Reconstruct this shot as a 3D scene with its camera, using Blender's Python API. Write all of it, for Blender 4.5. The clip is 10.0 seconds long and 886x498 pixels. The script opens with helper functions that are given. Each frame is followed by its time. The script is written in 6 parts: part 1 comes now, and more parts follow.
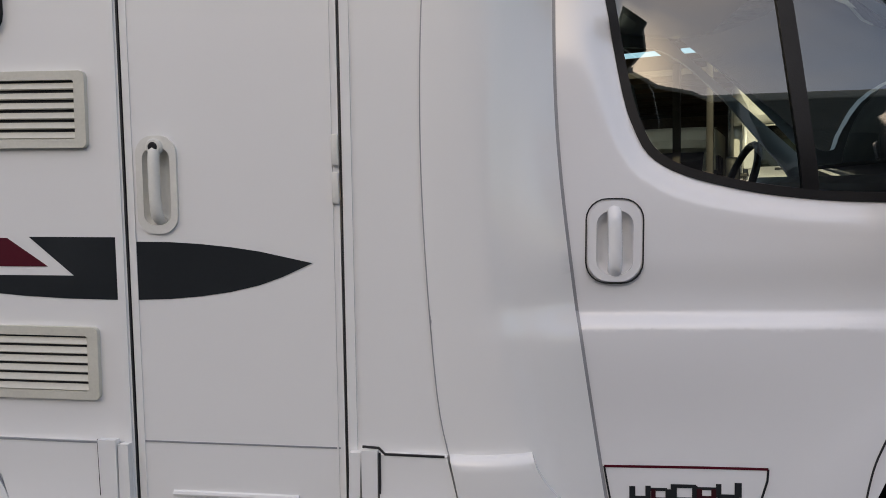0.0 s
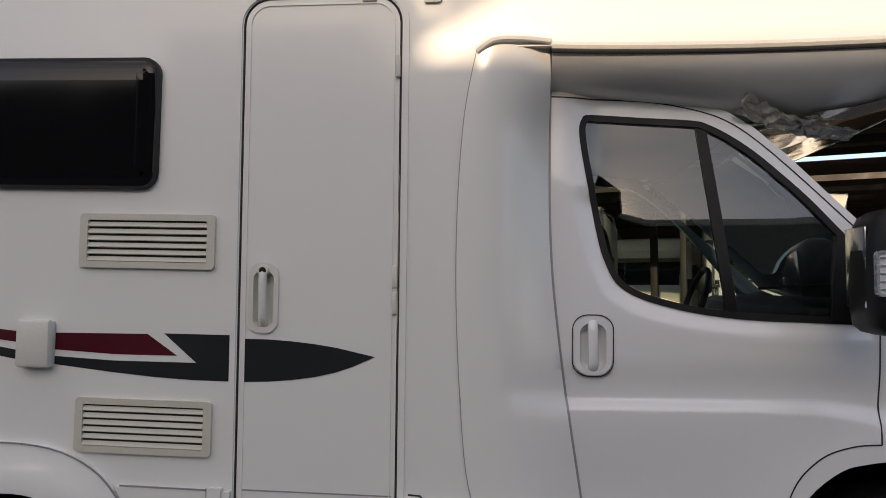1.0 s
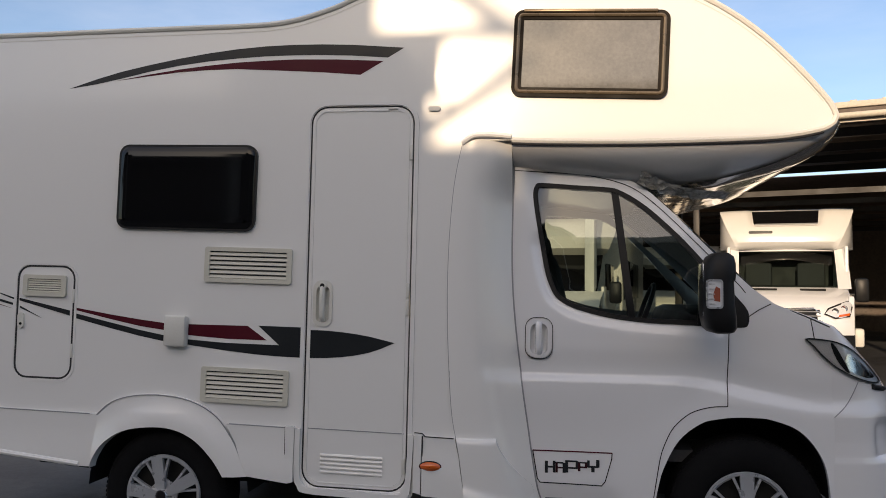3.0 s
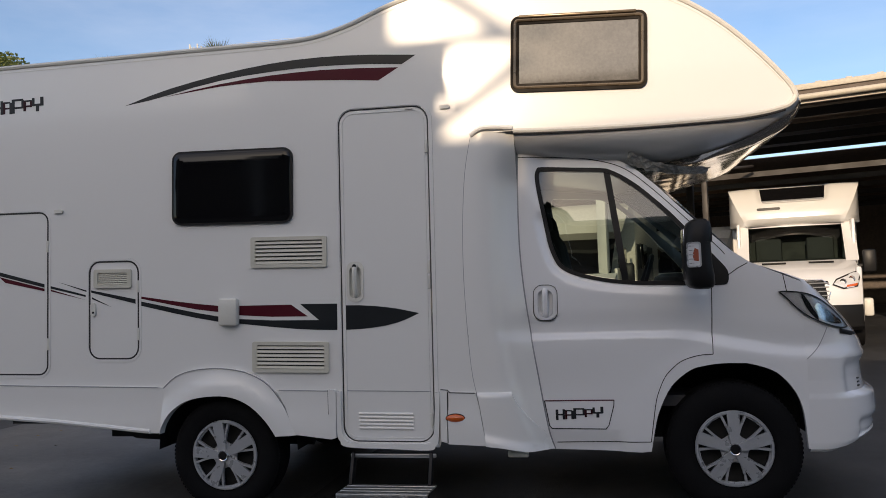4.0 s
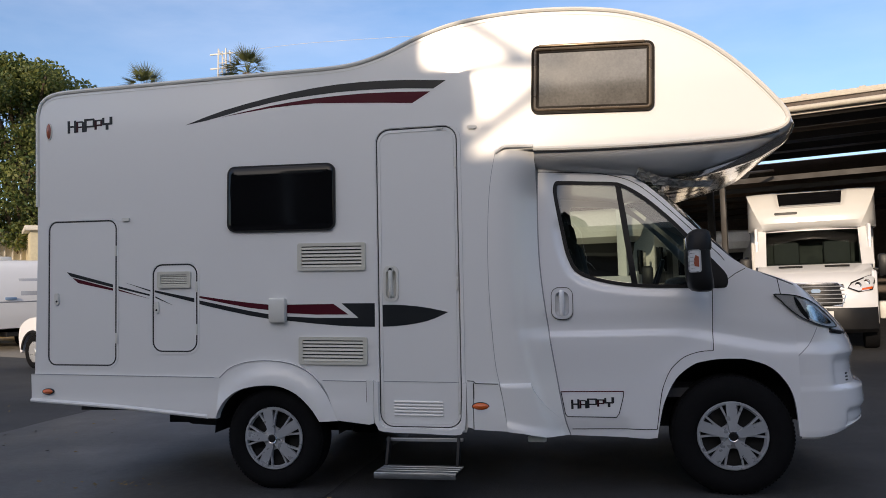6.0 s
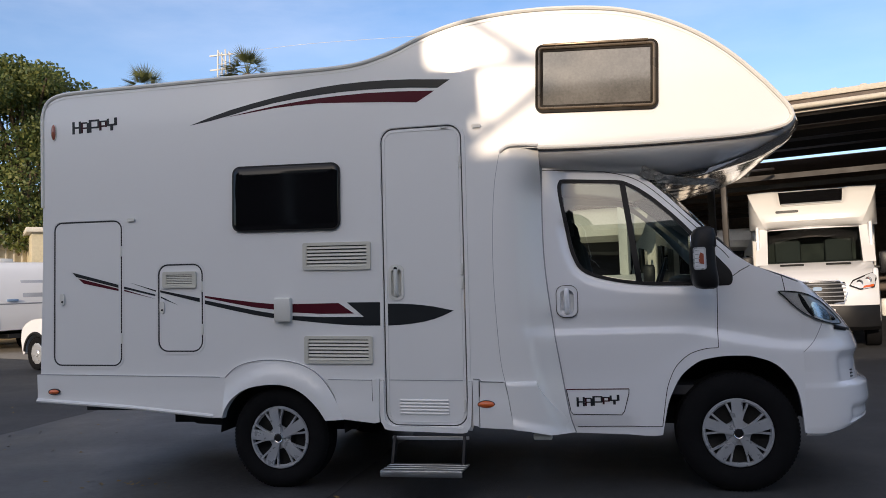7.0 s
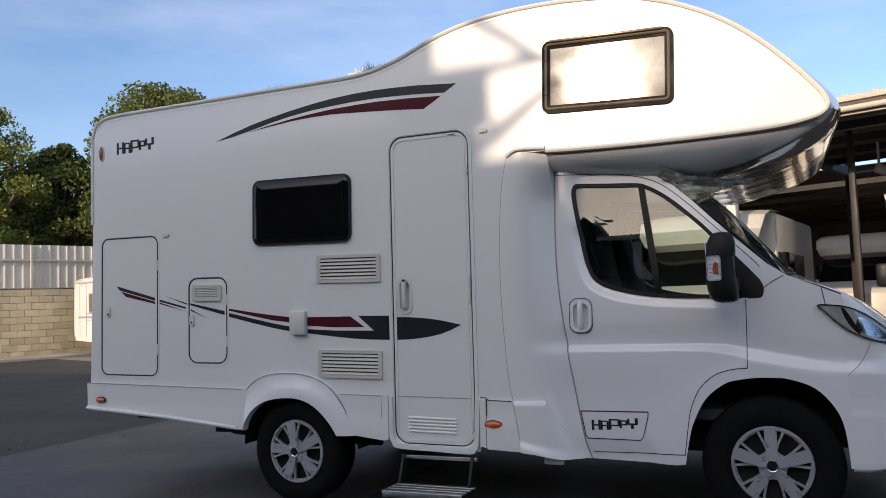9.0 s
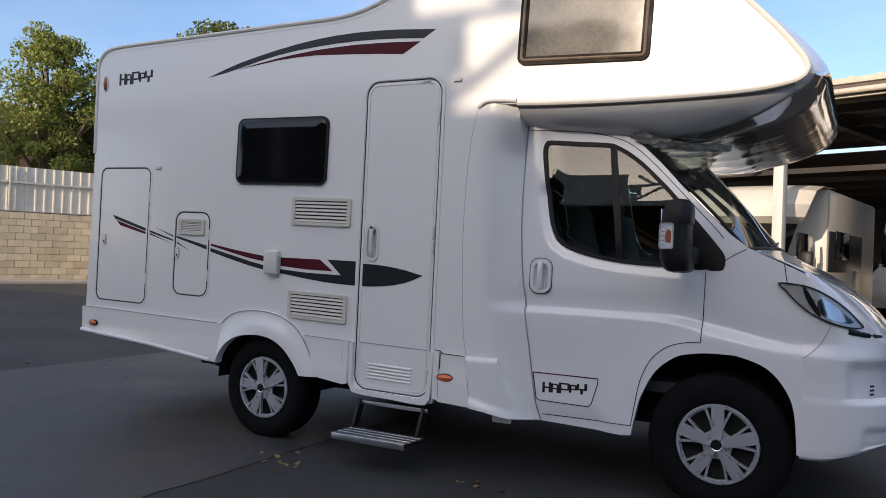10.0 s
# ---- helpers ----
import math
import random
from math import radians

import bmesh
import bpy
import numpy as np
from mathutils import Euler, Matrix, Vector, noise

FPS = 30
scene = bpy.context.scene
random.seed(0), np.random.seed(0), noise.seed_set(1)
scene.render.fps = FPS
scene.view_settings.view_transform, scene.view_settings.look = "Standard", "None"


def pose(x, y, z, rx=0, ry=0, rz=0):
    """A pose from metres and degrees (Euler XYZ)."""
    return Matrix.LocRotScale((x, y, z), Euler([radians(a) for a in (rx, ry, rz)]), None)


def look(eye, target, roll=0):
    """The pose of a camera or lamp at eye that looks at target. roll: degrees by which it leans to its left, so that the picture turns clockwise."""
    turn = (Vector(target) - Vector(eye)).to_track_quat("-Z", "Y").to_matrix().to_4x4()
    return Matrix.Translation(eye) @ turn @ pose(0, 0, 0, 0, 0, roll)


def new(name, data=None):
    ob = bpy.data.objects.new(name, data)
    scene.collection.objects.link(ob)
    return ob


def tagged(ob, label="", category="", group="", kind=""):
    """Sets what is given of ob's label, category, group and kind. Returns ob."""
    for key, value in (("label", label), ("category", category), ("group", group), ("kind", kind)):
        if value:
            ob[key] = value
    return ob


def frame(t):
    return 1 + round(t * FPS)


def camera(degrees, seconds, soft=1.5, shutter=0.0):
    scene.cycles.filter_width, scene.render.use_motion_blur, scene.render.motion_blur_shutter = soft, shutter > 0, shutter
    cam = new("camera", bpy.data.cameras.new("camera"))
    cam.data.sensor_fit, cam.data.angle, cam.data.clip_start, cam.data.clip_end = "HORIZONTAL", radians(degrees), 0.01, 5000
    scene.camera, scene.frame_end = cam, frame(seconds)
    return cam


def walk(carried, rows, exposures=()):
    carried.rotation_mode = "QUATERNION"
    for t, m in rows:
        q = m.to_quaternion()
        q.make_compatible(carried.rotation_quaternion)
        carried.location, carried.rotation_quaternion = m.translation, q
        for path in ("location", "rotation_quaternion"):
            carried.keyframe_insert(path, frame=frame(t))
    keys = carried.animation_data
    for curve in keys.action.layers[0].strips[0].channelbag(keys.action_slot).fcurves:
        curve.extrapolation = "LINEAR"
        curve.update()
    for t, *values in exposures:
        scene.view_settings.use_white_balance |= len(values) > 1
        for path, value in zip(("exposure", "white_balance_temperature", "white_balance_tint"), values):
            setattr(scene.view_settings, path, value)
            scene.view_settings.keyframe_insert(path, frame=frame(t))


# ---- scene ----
cam = camera(59.6, 10.0, soft=0.9)
PATH = [
    (0, (1.803, -1.808, 1.361), (1.554, 0.169, 1.196), -1.4),
    (0.5, (1.775, -2.151, 1.349), (1.482, -0.173, 1.323), 0.5),
    (1, (1.745, -2.56, 1.419), (1.543, -0.572, 1.513), -0.1),
    (1.5, (1.883, -2.891, 1.493), (1.669, -0.908, 1.635), 1.1),
    (2, (1.993, -3.218, 1.506), (1.722, -1.239, 1.609), -0.7),
    (2.2, (2.017, -3.368, 1.5), (1.794, -1.383, 1.586), -1.5),
    (3.3, (2.223, -4.033, 1.439), (1.861, -2.069, 1.548), 0.8),
    (3.5, (2.274, -4.125, 1.405), (1.894, -2.165, 1.522), 0.4),
    (4, (2.251, -4.442, 1.348), (1.88, -2.479, 1.437), -2.1),
    (4.5, (2.299, -4.624, 1.361), (1.891, -2.669, 1.479), -1.3),
    (5, (2.34, -4.827, 1.354), (1.851, -2.891, 1.461), -1.4),
    (5.5, (2.338, -4.921, 1.359), (1.898, -2.973, 1.452), -1.5),
    (7, (2.294, -4.979, 1.347), (1.865, -3.028, 1.441), -2.1),
    (7.5, (2.445, -4.93, 1.345), (1.882, -3.013, 1.446), -1.0),
    (8, (2.666, -4.821, 1.327), (2.139, -2.894, 1.419), -2.1),
    (8.5, (2.833, -4.651, 1.341), (2.176, -2.77, 1.51), -1.0),
    (9, (3.079, -4.504, 1.34), (2.294, -2.669, 1.471), -2.2),
    (9.5, (3.345, -4.4, 1.304), (2.385, -2.645, 1.329), -0.6),
    (10, (3.639, -4.163, 1.313), (2.689, -2.403, 1.329), 2.1),
]
walk(cam, [(t, look(eye, target, roll)) for t, eye, target, roll in PATH],
     [(0, 1.10, 7800, 18), (1, 0.64, 8000, 18), (2, 0.58, 8000, 18), (4.5, 0.36, 7200, 17), (8.3, 0.54, 6800, 17), (9.5, 0.57, 7000, 18), (10, 0.66, 6900, 18)])

# ---------------------------------------------------------------- world, sun, exposure
SUN_EL, SUN_AZ = radians(15.5), radians(191.0)   # azimuth clockwise from +y
sun_dir = Vector((math.sin(SUN_AZ) * math.cos(SUN_EL), math.cos(SUN_AZ) * math.cos(SUN_EL), math.sin(SUN_EL)))
world = bpy.data.worlds.new("world")
scene.world = world
world.use_nodes = True
wn = world.node_tree
sky = wn.nodes.new("ShaderNodeTexSky")
sky.sky_type, sky.sun_disc = "NISHITA", False
sky.sun_elevation, sky.sun_rotation = SUN_EL, SUN_AZ
sky.air_density, sky.dust_density, sky.ozone_density = 1.0, 0.6, 4.0
tc, cn, cr, cm = (wn.nodes.new("ShaderNode" + k) for k in ("TexCoord", "TexNoise", "ValToRGB", "Mix"))
mp = wn.nodes.new("ShaderNodeMapping")
mp.inputs["Scale"].default_value = (1.0, 1.0, 4.0)
wn.links.new(tc.outputs["Generated"], mp.inputs["Vector"])
wn.links.new(mp.outputs[0], cn.inputs["Vector"])
cn.inputs["Scale"].default_value, cn.inputs["Detail"].default_value, cn.inputs["Roughness"].default_value = 1.6, 7, 0.6
cr.color_ramp.elements[0].position, cr.color_ramp.elements[1].position = 0.40, 0.72
cr.color_ramp.elements[1].color = (0.75, 0.75, 0.75, 1)
wn.links.new(cn.outputs["Fac"], cr.inputs[0])
cm.data_type = "RGBA"
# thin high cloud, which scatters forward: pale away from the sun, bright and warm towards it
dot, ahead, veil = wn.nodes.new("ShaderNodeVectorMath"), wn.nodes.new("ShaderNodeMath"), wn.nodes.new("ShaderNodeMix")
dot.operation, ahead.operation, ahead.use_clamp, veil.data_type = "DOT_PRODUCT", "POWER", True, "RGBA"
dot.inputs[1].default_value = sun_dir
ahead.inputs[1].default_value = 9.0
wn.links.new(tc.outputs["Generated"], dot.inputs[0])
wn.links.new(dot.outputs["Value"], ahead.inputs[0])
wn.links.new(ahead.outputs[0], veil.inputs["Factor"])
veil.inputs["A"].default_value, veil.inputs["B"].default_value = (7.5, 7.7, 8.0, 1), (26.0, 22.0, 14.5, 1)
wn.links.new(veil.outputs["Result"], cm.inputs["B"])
split, rise, cover = wn.nodes.new("ShaderNodeSeparateXYZ"), wn.nodes.new("ShaderNodeMapRange"), wn.nodes.new("ShaderNodeMath")
wn.links.new(tc.outputs["Generated"], split.inputs[0])
wn.links.new(split.outputs["Z"], rise.inputs["Value"])
rise.inputs["From Min"].default_value, rise.inputs["From Max"].default_value = 0.25, 0.75
rise.inputs["To Min"].default_value, rise.inputs["To Max"].default_value = 0.10, 1.0
cover.operation = "MULTIPLY"
wn.links.new(cr.outputs[0], cover.inputs[0])
wn.links.new(rise.outputs[0], cover.inputs[1])
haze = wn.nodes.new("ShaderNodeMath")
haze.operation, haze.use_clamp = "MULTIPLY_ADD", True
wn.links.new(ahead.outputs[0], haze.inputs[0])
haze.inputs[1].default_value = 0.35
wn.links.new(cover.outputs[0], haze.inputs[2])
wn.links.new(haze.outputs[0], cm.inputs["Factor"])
wn.links.new(sky.outputs[0], cm.inputs["A"])
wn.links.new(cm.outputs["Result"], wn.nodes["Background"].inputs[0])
wn.nodes["Background"].inputs[1].default_value = 0.15
sun = new("sun", bpy.data.lights.new("sun", "SUN"))
sun.data.energy, sun.data.angle, sun.data.color = 2.5, radians(0.5), (1.0, 0.86, 0.66)
sun.matrix_world = look(sun_dir * 40, (0, 0, 0))

# ---------------------------------------------------------------- materials
def mat(name, color, rough=0.5, metal=0.0, vary=0.08, scale=6.0, bump=0.0, bump_scale=60.0, coat=0.0, color2=None, spec=0.5):
    """Principled material with variation at two scales and fine relief."""
    m = bpy.data.materials.new(name)
    m.use_nodes = True
    nt = m.node_tree
    b = nt.nodes["Principled BSDF"]
    b.inputs["Metallic"].default_value = metal
    b.inputs["Coat Weight"].default_value = coat
    b.inputs["Coat Roughness"].default_value = 0.06
    b.inputs["Specular IOR Level"].default_value = spec
    geo = nt.nodes.new("ShaderNodeNewGeometry")
    big, fine = nt.nodes.new("ShaderNodeTexNoise"), nt.nodes.new("ShaderNodeTexNoise")
    for n, s in ((big, scale), (fine, scale * 14)):
        n.inputs["Scale"].default_value, n.inputs["Detail"].default_value = s, 5
        nt.links.new(geo.outputs["Position"], n.inputs["Vector"])
    add = nt.nodes.new("ShaderNodeMath")
    add.operation = "ADD"
    nt.links.new(big.outputs["Fac"], add.inputs[0])
    nt.links.new(fine.outputs["Fac"], add.inputs[1])
    ramp = nt.nodes.new("ShaderNodeMapRange")
    ramp.inputs["From Min"].default_value, ramp.inputs["From Max"].default_value = 0.7, 1.3
    nt.links.new(add.outputs[0], ramp.inputs["Value"])
    mix = nt.nodes.new("ShaderNodeMix")
    mix.data_type = "RGBA"
    lo = color2 or tuple(c * (1 - 2 * vary) for c in color)
    mix.inputs["A"].default_value, mix.inputs["B"].default_value = (*lo, 1), (*color, 1)
    nt.links.new(ramp.outputs[0], mix.inputs["Factor"])
    nt.links.new(mix.outputs["Result"], b.inputs["Base Color"])
    rr = nt.nodes.new("ShaderNodeMapRange")
    rr.inputs["From Min"].default_value, rr.inputs["From Max"].default_value = 0.3, 0.7
    rr.inputs["To Min"].default_value, rr.inputs["To Max"].default_value = rough * 0.8, min(1, rough * 1.25)
    nt.links.new(big.outputs["Fac"], rr.inputs["Value"])
    nt.links.new(rr.outputs[0], b.inputs["Roughness"])
    if bump:
        bn, bp = nt.nodes.new("ShaderNodeTexNoise"), nt.nodes.new("ShaderNodeBump")
        bn.inputs["Scale"].default_value, bn.inputs["Detail"].default_value = bump_scale, 4
        bp.inputs["Strength"].default_value, bp.inputs["Distance"].default_value = bump, 0.02
        nt.links.new(geo.outputs["Position"], bn.inputs["Vector"])
        nt.links.new(bn.outputs["Fac"], bp.inputs["Height"])
        nt.links.new(bp.outputs["Normal"], b.inputs["Normal"])
    return m


def glass(name, tint, ior=1.45, rough=0.0):
    m = bpy.data.materials.new(name)
    m.use_nodes = True
    nt = m.node_tree
    nt.nodes.remove(nt.nodes["Principled BSDF"])
    tr, gl, fr, mx = (nt.nodes.new("ShaderNode" + k) for k in ("BsdfTransparent", "BsdfGlossy", "Fresnel", "MixShader"))
    tr.inputs[0].default_value = (*tint, 1)
    gl.inputs["Roughness"].default_value = rough
    fr.inputs[0].default_value = ior
    nt.links.new(fr.outputs[0], mx.inputs[0])
    nt.links.new(tr.outputs[0], mx.inputs[1])
    nt.links.new(gl.outputs[0], mx.inputs[2])
    nt.links.new(mx.outputs[0], nt.nodes["Material Output"].inputs[0])
    return m


M_BODY = mat("gelcoat_white", (0.80, 0.795, 0.78), 0.22, vary=0.002, scale=0.8, coat=0.5, spec=0.4)
M_CAB = mat("cab_white_paint", (0.78, 0.785, 0.80), 0.16, vary=0.002, scale=0.8, coat=0.9, spec=0.4)
M_TRIM = mat("cream_edge_trim", (0.74, 0.72, 0.66), 0.35, vary=0.04)
M_PLASTIC = mat("offwhite_plastic", (0.70, 0.69, 0.64), 0.4, vary=0.04, scale=9)
M_VENT = mat("beige_vent_plastic", (0.62, 0.60, 0.52), 0.45, vary=0.05, scale=9)
M_SEAMSHADE = mat("seam_rubber_and_shade", (0.02, 0.02, 0.022), 0.6)
M_GREYSEAL = mat("grey_seal", (0.30, 0.31, 0.33), 0.4)
M_BLACK = mat("black_plastic", (0.012, 0.012, 0.013), 0.42, bump=0.05, bump_scale=250, spec=0.25)
M_GLOSSBLACK = mat("black_acrylic", (0.006, 0.006, 0.007), 0.07, vary=0.05, spec=0.35)
M_DARK = mat("underbody_dark", (0.012, 0.012, 0.012), 0.8)
M_GREY = mat("stripe_anthracite", (0.018, 0.021, 0.024), 0.35, vary=0.05, spec=0.3)
M_RED = mat("stripe_burgundy", (0.085, 0.006, 0.015), 0.45, vary=0.05, spec=0.18)
M_DARKRED = mat("emblem_dark_red", (0.040, 0.008, 0.012), 0.45, vary=0.05, spec=0.2)
M_ORANGE = mat("orange_lens", (0.75, 0.13, 0.02), 0.15, coat=0.6)
M_REDLENS = mat("red_lens", (0.35, 0.10, 0.06), 0.15, coat=0.6)
M_CHROME = mat("chrome", (0.75, 0.75, 0.76), 0.12, metal=1.0)
M_ALU = mat("ribbed_aluminium", (0.62, 0.64, 0.66), 0.35, metal=1.0, vary=0.06, scale=20)
M_RIM = mat("silver_wheel_paint", (0.50, 0.52, 0.55), 0.30, metal=0.42, vary=0.06, scale=15, coat=0.6)
M_TYRE = mat("tyre_rubber", (0.008, 0.008, 0.009), 0.9, vary=0.15, scale=12, bump=0.1, bump_scale=120, spec=0.12)
M_FILM = mat("protective_film", (0.62, 0.57, 0.50), 0.09, metal=0.75, vary=0.05, scale=3, bump=0.14, bump_scale=7, coat=1.0, spec=1.0)
M_ALCOVEWIN = mat("filmed_acrylic", (0.17, 0.158, 0.14), 0.07, vary=0.2, scale=5, bump=0.012, bump_scale=5, coat=0.6, spec=0.7)
M_BRONZE = mat("bronze_moulding", (0.22, 0.165, 0.11), 0.28, metal=0.5, vary=0.06, scale=8)
M_FILMRAG = mat("torn_clear_film", (0.62, 0.59, 0.53), 0.14, metal=0.15, vary=0.3, scale=14, bump=0.3, bump_scale=30, coat=1.0)
M_LAMPSILVER = mat("lamp_housing_silver", (0.80, 0.82, 0.85), 0.22, metal=0.12, vary=0.08, scale=25, coat=0.6)
M_WINFRAME = mat("bronze_window_frame", (0.014, 0.010, 0.007), 0.55, spec=0.12)
M_SEAT = mat("grey_seat_cloth", (0.10, 0.10, 0.11), 0.9, bump=0.2, bump_scale=200)
M_INNER = mat("cab_trim_grey", (0.06, 0.06, 0.065), 0.6)
M_GLASS = glass("tinted_side_glass", (0.36, 0.44, 0.39), 2.0)
M_SCREEN = glass("windscreen_glass", (0.45, 0.52, 0.48))
M_LAMP = glass("headlamp_lens", (0.93, 0.95, 0.97), 1.45)
M_ROOFM = mat("canopy_sheet", (0.14, 0.10, 0.075), 0.6, vary=0.25, scale=0.8)
M_FASCIA = mat("canopy_fascia", (0.62, 0.55, 0.44), 0.6, vary=0.1, scale=2)
M_STEEL = mat("painted_steel_post", (0.66, 0.64, 0.58), 0.5, vary=0.1, scale=4)
# brown steel, darkened further: the shade under the roof is in the colour
M_SHADEDSTEEL = mat("shaded_brown_steel", (0.034, 0.027, 0.021), 0.55, vary=0.2, scale=3)
M_BLOCK = mat("sand_block", (0.66, 0.55, 0.37), 0.85, vary=0.12, scale=4, bump=0.3, bump_scale=80)
def by_object(m, lo, hi):
    nt = m.node_tree
    b = nt.nodes["Principled BSDF"]
    src = b.inputs["Base Color"].links[0].from_socket
    oi, mr, mx = nt.nodes.new("ShaderNodeObjectInfo"), nt.nodes.new("ShaderNodeMapRange"), nt.nodes.new("ShaderNodeHueSaturation")
    mr.inputs["To Min"].default_value, mr.inputs["To Max"].default_value = lo, hi
    nt.links.new(oi.outputs["Random"], mr.inputs["Value"])
    nt.links.new(mr.outputs[0], mx.inputs["Value"])
    nt.links.new(src, mx.inputs["Color"])
    nt.links.new(mx.outputs[0], b.inputs["Base Color"])


by_object(M_BLOCK, 0.82, 1.12)
M_MORTAR = mat("mortar", (0.52, 0.45, 0.33), 0.95, vary=0.1)
M_SHEET = mat("fence_sheet", (0.66, 0.62, 0.53), 0.5, vary=0.12, scale=2)
M_BARK = mat("bark", (0.16, 0.115, 0.075), 0.95, vary=0.25, scale=8, bump=0.6, bump_scale=40)
M_SLAB = mat("kerb_concrete", (0.40, 0.37, 0.32), 0.9, vary=0.15, scale=2, bump=0.2)
M_BRICKRED = mat("terracotta_render", (0.50, 0.24, 0.11), 0.9, vary=0.2, scale=1.0, bump=0.2)
M_CREAM = mat("cream_render", (0.62, 0.55, 0.38), 0.8, vary=0.1, scale=1)
M_BLUE = mat("pale_blue_stripe", (0.25, 0.38, 0.55), 0.4)
M_PALM = mat("palm_frond", (0.15, 0.17, 0.06), 0.6, vary=0.25, scale=3)


def leaf_material(name, a, b):
    m = mat(name, a, 0.55, vary=0.3, scale=0.7)
    nt = m.node_tree
    geo = nt.nodes.new("ShaderNodeNewGeometry")
    mix = nt.nodes.new("ShaderNodeMix")
    mix.data_type = "RGBA"
    mix.inputs["A"].default_value, mix.inputs["B"].default_value = (*a, 1), (*b, 1)
    nt.links.new(geo.outputs["Random Per Island"], mix.inputs["Factor"])
    bs = nt.nodes["Principled BSDF"]
    nt.links.new(mix.outputs["Result"], bs.inputs["Base Color"])
    tl, ms = nt.nodes.new("ShaderNodeBsdfTranslucent"), nt.nodes.new("ShaderNodeMixShader")
    nt.links.new(mix.outputs["Result"], tl.inputs[0])
    ms.inputs[0].default_value = 0.35
    nt.links.new(bs.outputs[0], ms.inputs[1])
    nt.links.new(tl.outputs[0], ms.inputs[2])
    nt.links.new(ms.outputs[0], nt.nodes["Material Output"].inputs[0])
    return m


M_LEAF = leaf_material("plane_tree_leaf", (0.10, 0.165, 0.035), (0.36, 0.36, 0.085))
M_LEAFDARK = leaf_material("evergreen_leaf", (0.045, 0.085, 0.022), (0.20, 0.21, 0.055))


def ground_material():
    m = mat("yard_concrete", (0.039, 0.039, 0.040), 0.75, vary=0.2, scale=0.5, bump=0.25, bump_scale=90)
    nt = m.node_tree
    b = nt.nodes["Principled BSDF"]
    base = b.inputs["Base Color"].links[0].from_socket
    geo = nt.nodes.new("ShaderNodeNewGeometry")
    st, rp, mx = nt.nodes.new("ShaderNodeTexNoise"), nt.nodes.new("ShaderNodeValToRGB"), nt.nodes.new("ShaderNodeMix")
    st.inputs["Scale"].default_value, st.inputs["Detail"].default_value, st.inputs["Distortion"].default_value = 0.9, 8, 0.8
    nt.links.new(geo.outputs["Position"], st.inputs["Vector"])
    rp.color_ramp.elements[0].position, rp.color_ramp.elements[1].position = 0.52, 0.66
    nt.links.new(st.outputs["Fac"], rp.inputs[0])
    mx.data_type = "RGBA"
    mx.inputs["B"].default_value = (0.028, 0.028, 0.028, 1)
    nt.links.new(rp.outputs[0], mx.inputs["Factor"])
    nt.links.new(base, mx.inputs["A"])
    vo, vr, m2 = nt.nodes.new("ShaderNodeTexVoronoi"), nt.nodes.new("ShaderNodeValToRGB"), nt.nodes.new("ShaderNodeMix")
    vo.feature = "DISTANCE_TO_EDGE"
    vo.inputs["Scale"].default_value = 0.28
    wob = nt.nodes.new("ShaderNodeTexNoise")
    wob.inputs["Scale"].default_value, wob.inputs["Detail"].default_value = 1.2, 6
    vadd = nt.nodes.new("ShaderNodeVectorMath")
    nt.links.new(geo.outputs["Position"], vadd.inputs[0])
    nt.links.new(wob.outputs["Color"], vadd.inputs[1])
    nt.links.new(geo.outputs["Position"], wob.inputs["Vector"])
    nt.links.new(vadd.outputs[0], vo.inputs["Vector"])
    vr.color_ramp.elements[0].position, vr.color_ramp.elements[1].position = 0.0, 0.006
    vr.color_ramp.elements[0].color, vr.color_ramp.elements[1].color = (1, 1, 1, 1), (0, 0, 0, 1)
    nt.links.new(vo.outputs["Distance"], vr.inputs[0])
    m2.data_type = "RGBA"
    m2.inputs["B"].default_value = (0.03, 0.03, 0.03, 1)
    nt.links.new(vr.outputs[0], m2.inputs["Factor"])
    nt.links.new(mx.outputs["Result"], m2.inputs["A"])
    nt.links.new(m2.outputs["Result"], b.inputs["Base Color"])
    return m


M_GROUND = ground_material()
M_SLABTOP = mat('smooth_concrete', (0.058, 0.058, 0.060), 0.5, vary=0.22, scale=1.1, bump=0.12, bump_scale=55, color2=(0.028, 0.028, 0.028))

# ---------------------------------------------------------------- mesh helpers
from mathutils.geometry import delaunay_2d_cdt


def part(name, bm, material, parent=None, label="", smooth=True, turned=True):
    """Links a bmesh as one mesh object under a thing or a part."""
    me = bpy.data.meshes.new(name)
    if turned:
        bmesh.ops.recalc_face_normals(bm, faces=bm.faces)
    bm.to_mesh(me)
    bm.free()
    me.materials.append(material)
    if smooth:
        me.shade_smooth()
        me.set_sharp_from_angle(angle=radians(38))
    ob = new(name, me)
    ob.parent = parent
    if label:
        tagged(ob, label)
    return ob


def thing(name, label, category, group="", kind=""):
    return tagged(new(name), label, category, group, kind)


def smooth(a, b, v):
    s = min(1.0, max(0.0, (v - a) / (b - a)))
    return s * s * (3 - 2 * s)


def lerp_line(pts, v, key=1):
    """Piecewise line through pts, sorted by coordinate key; gives the other one at v."""
    o = 1 - key
    pts = sorted(pts, key=lambda p: p[key])
    if v <= pts[0][key]:
        return pts[0][o]
    for a, b in zip(pts, pts[1:]):
        if v <= b[key]:
            f = (v - a[key]) / (b[key] - a[key] or 1)
            return a[o] + f * (b[o] - a[o])
    return pts[-1][o]


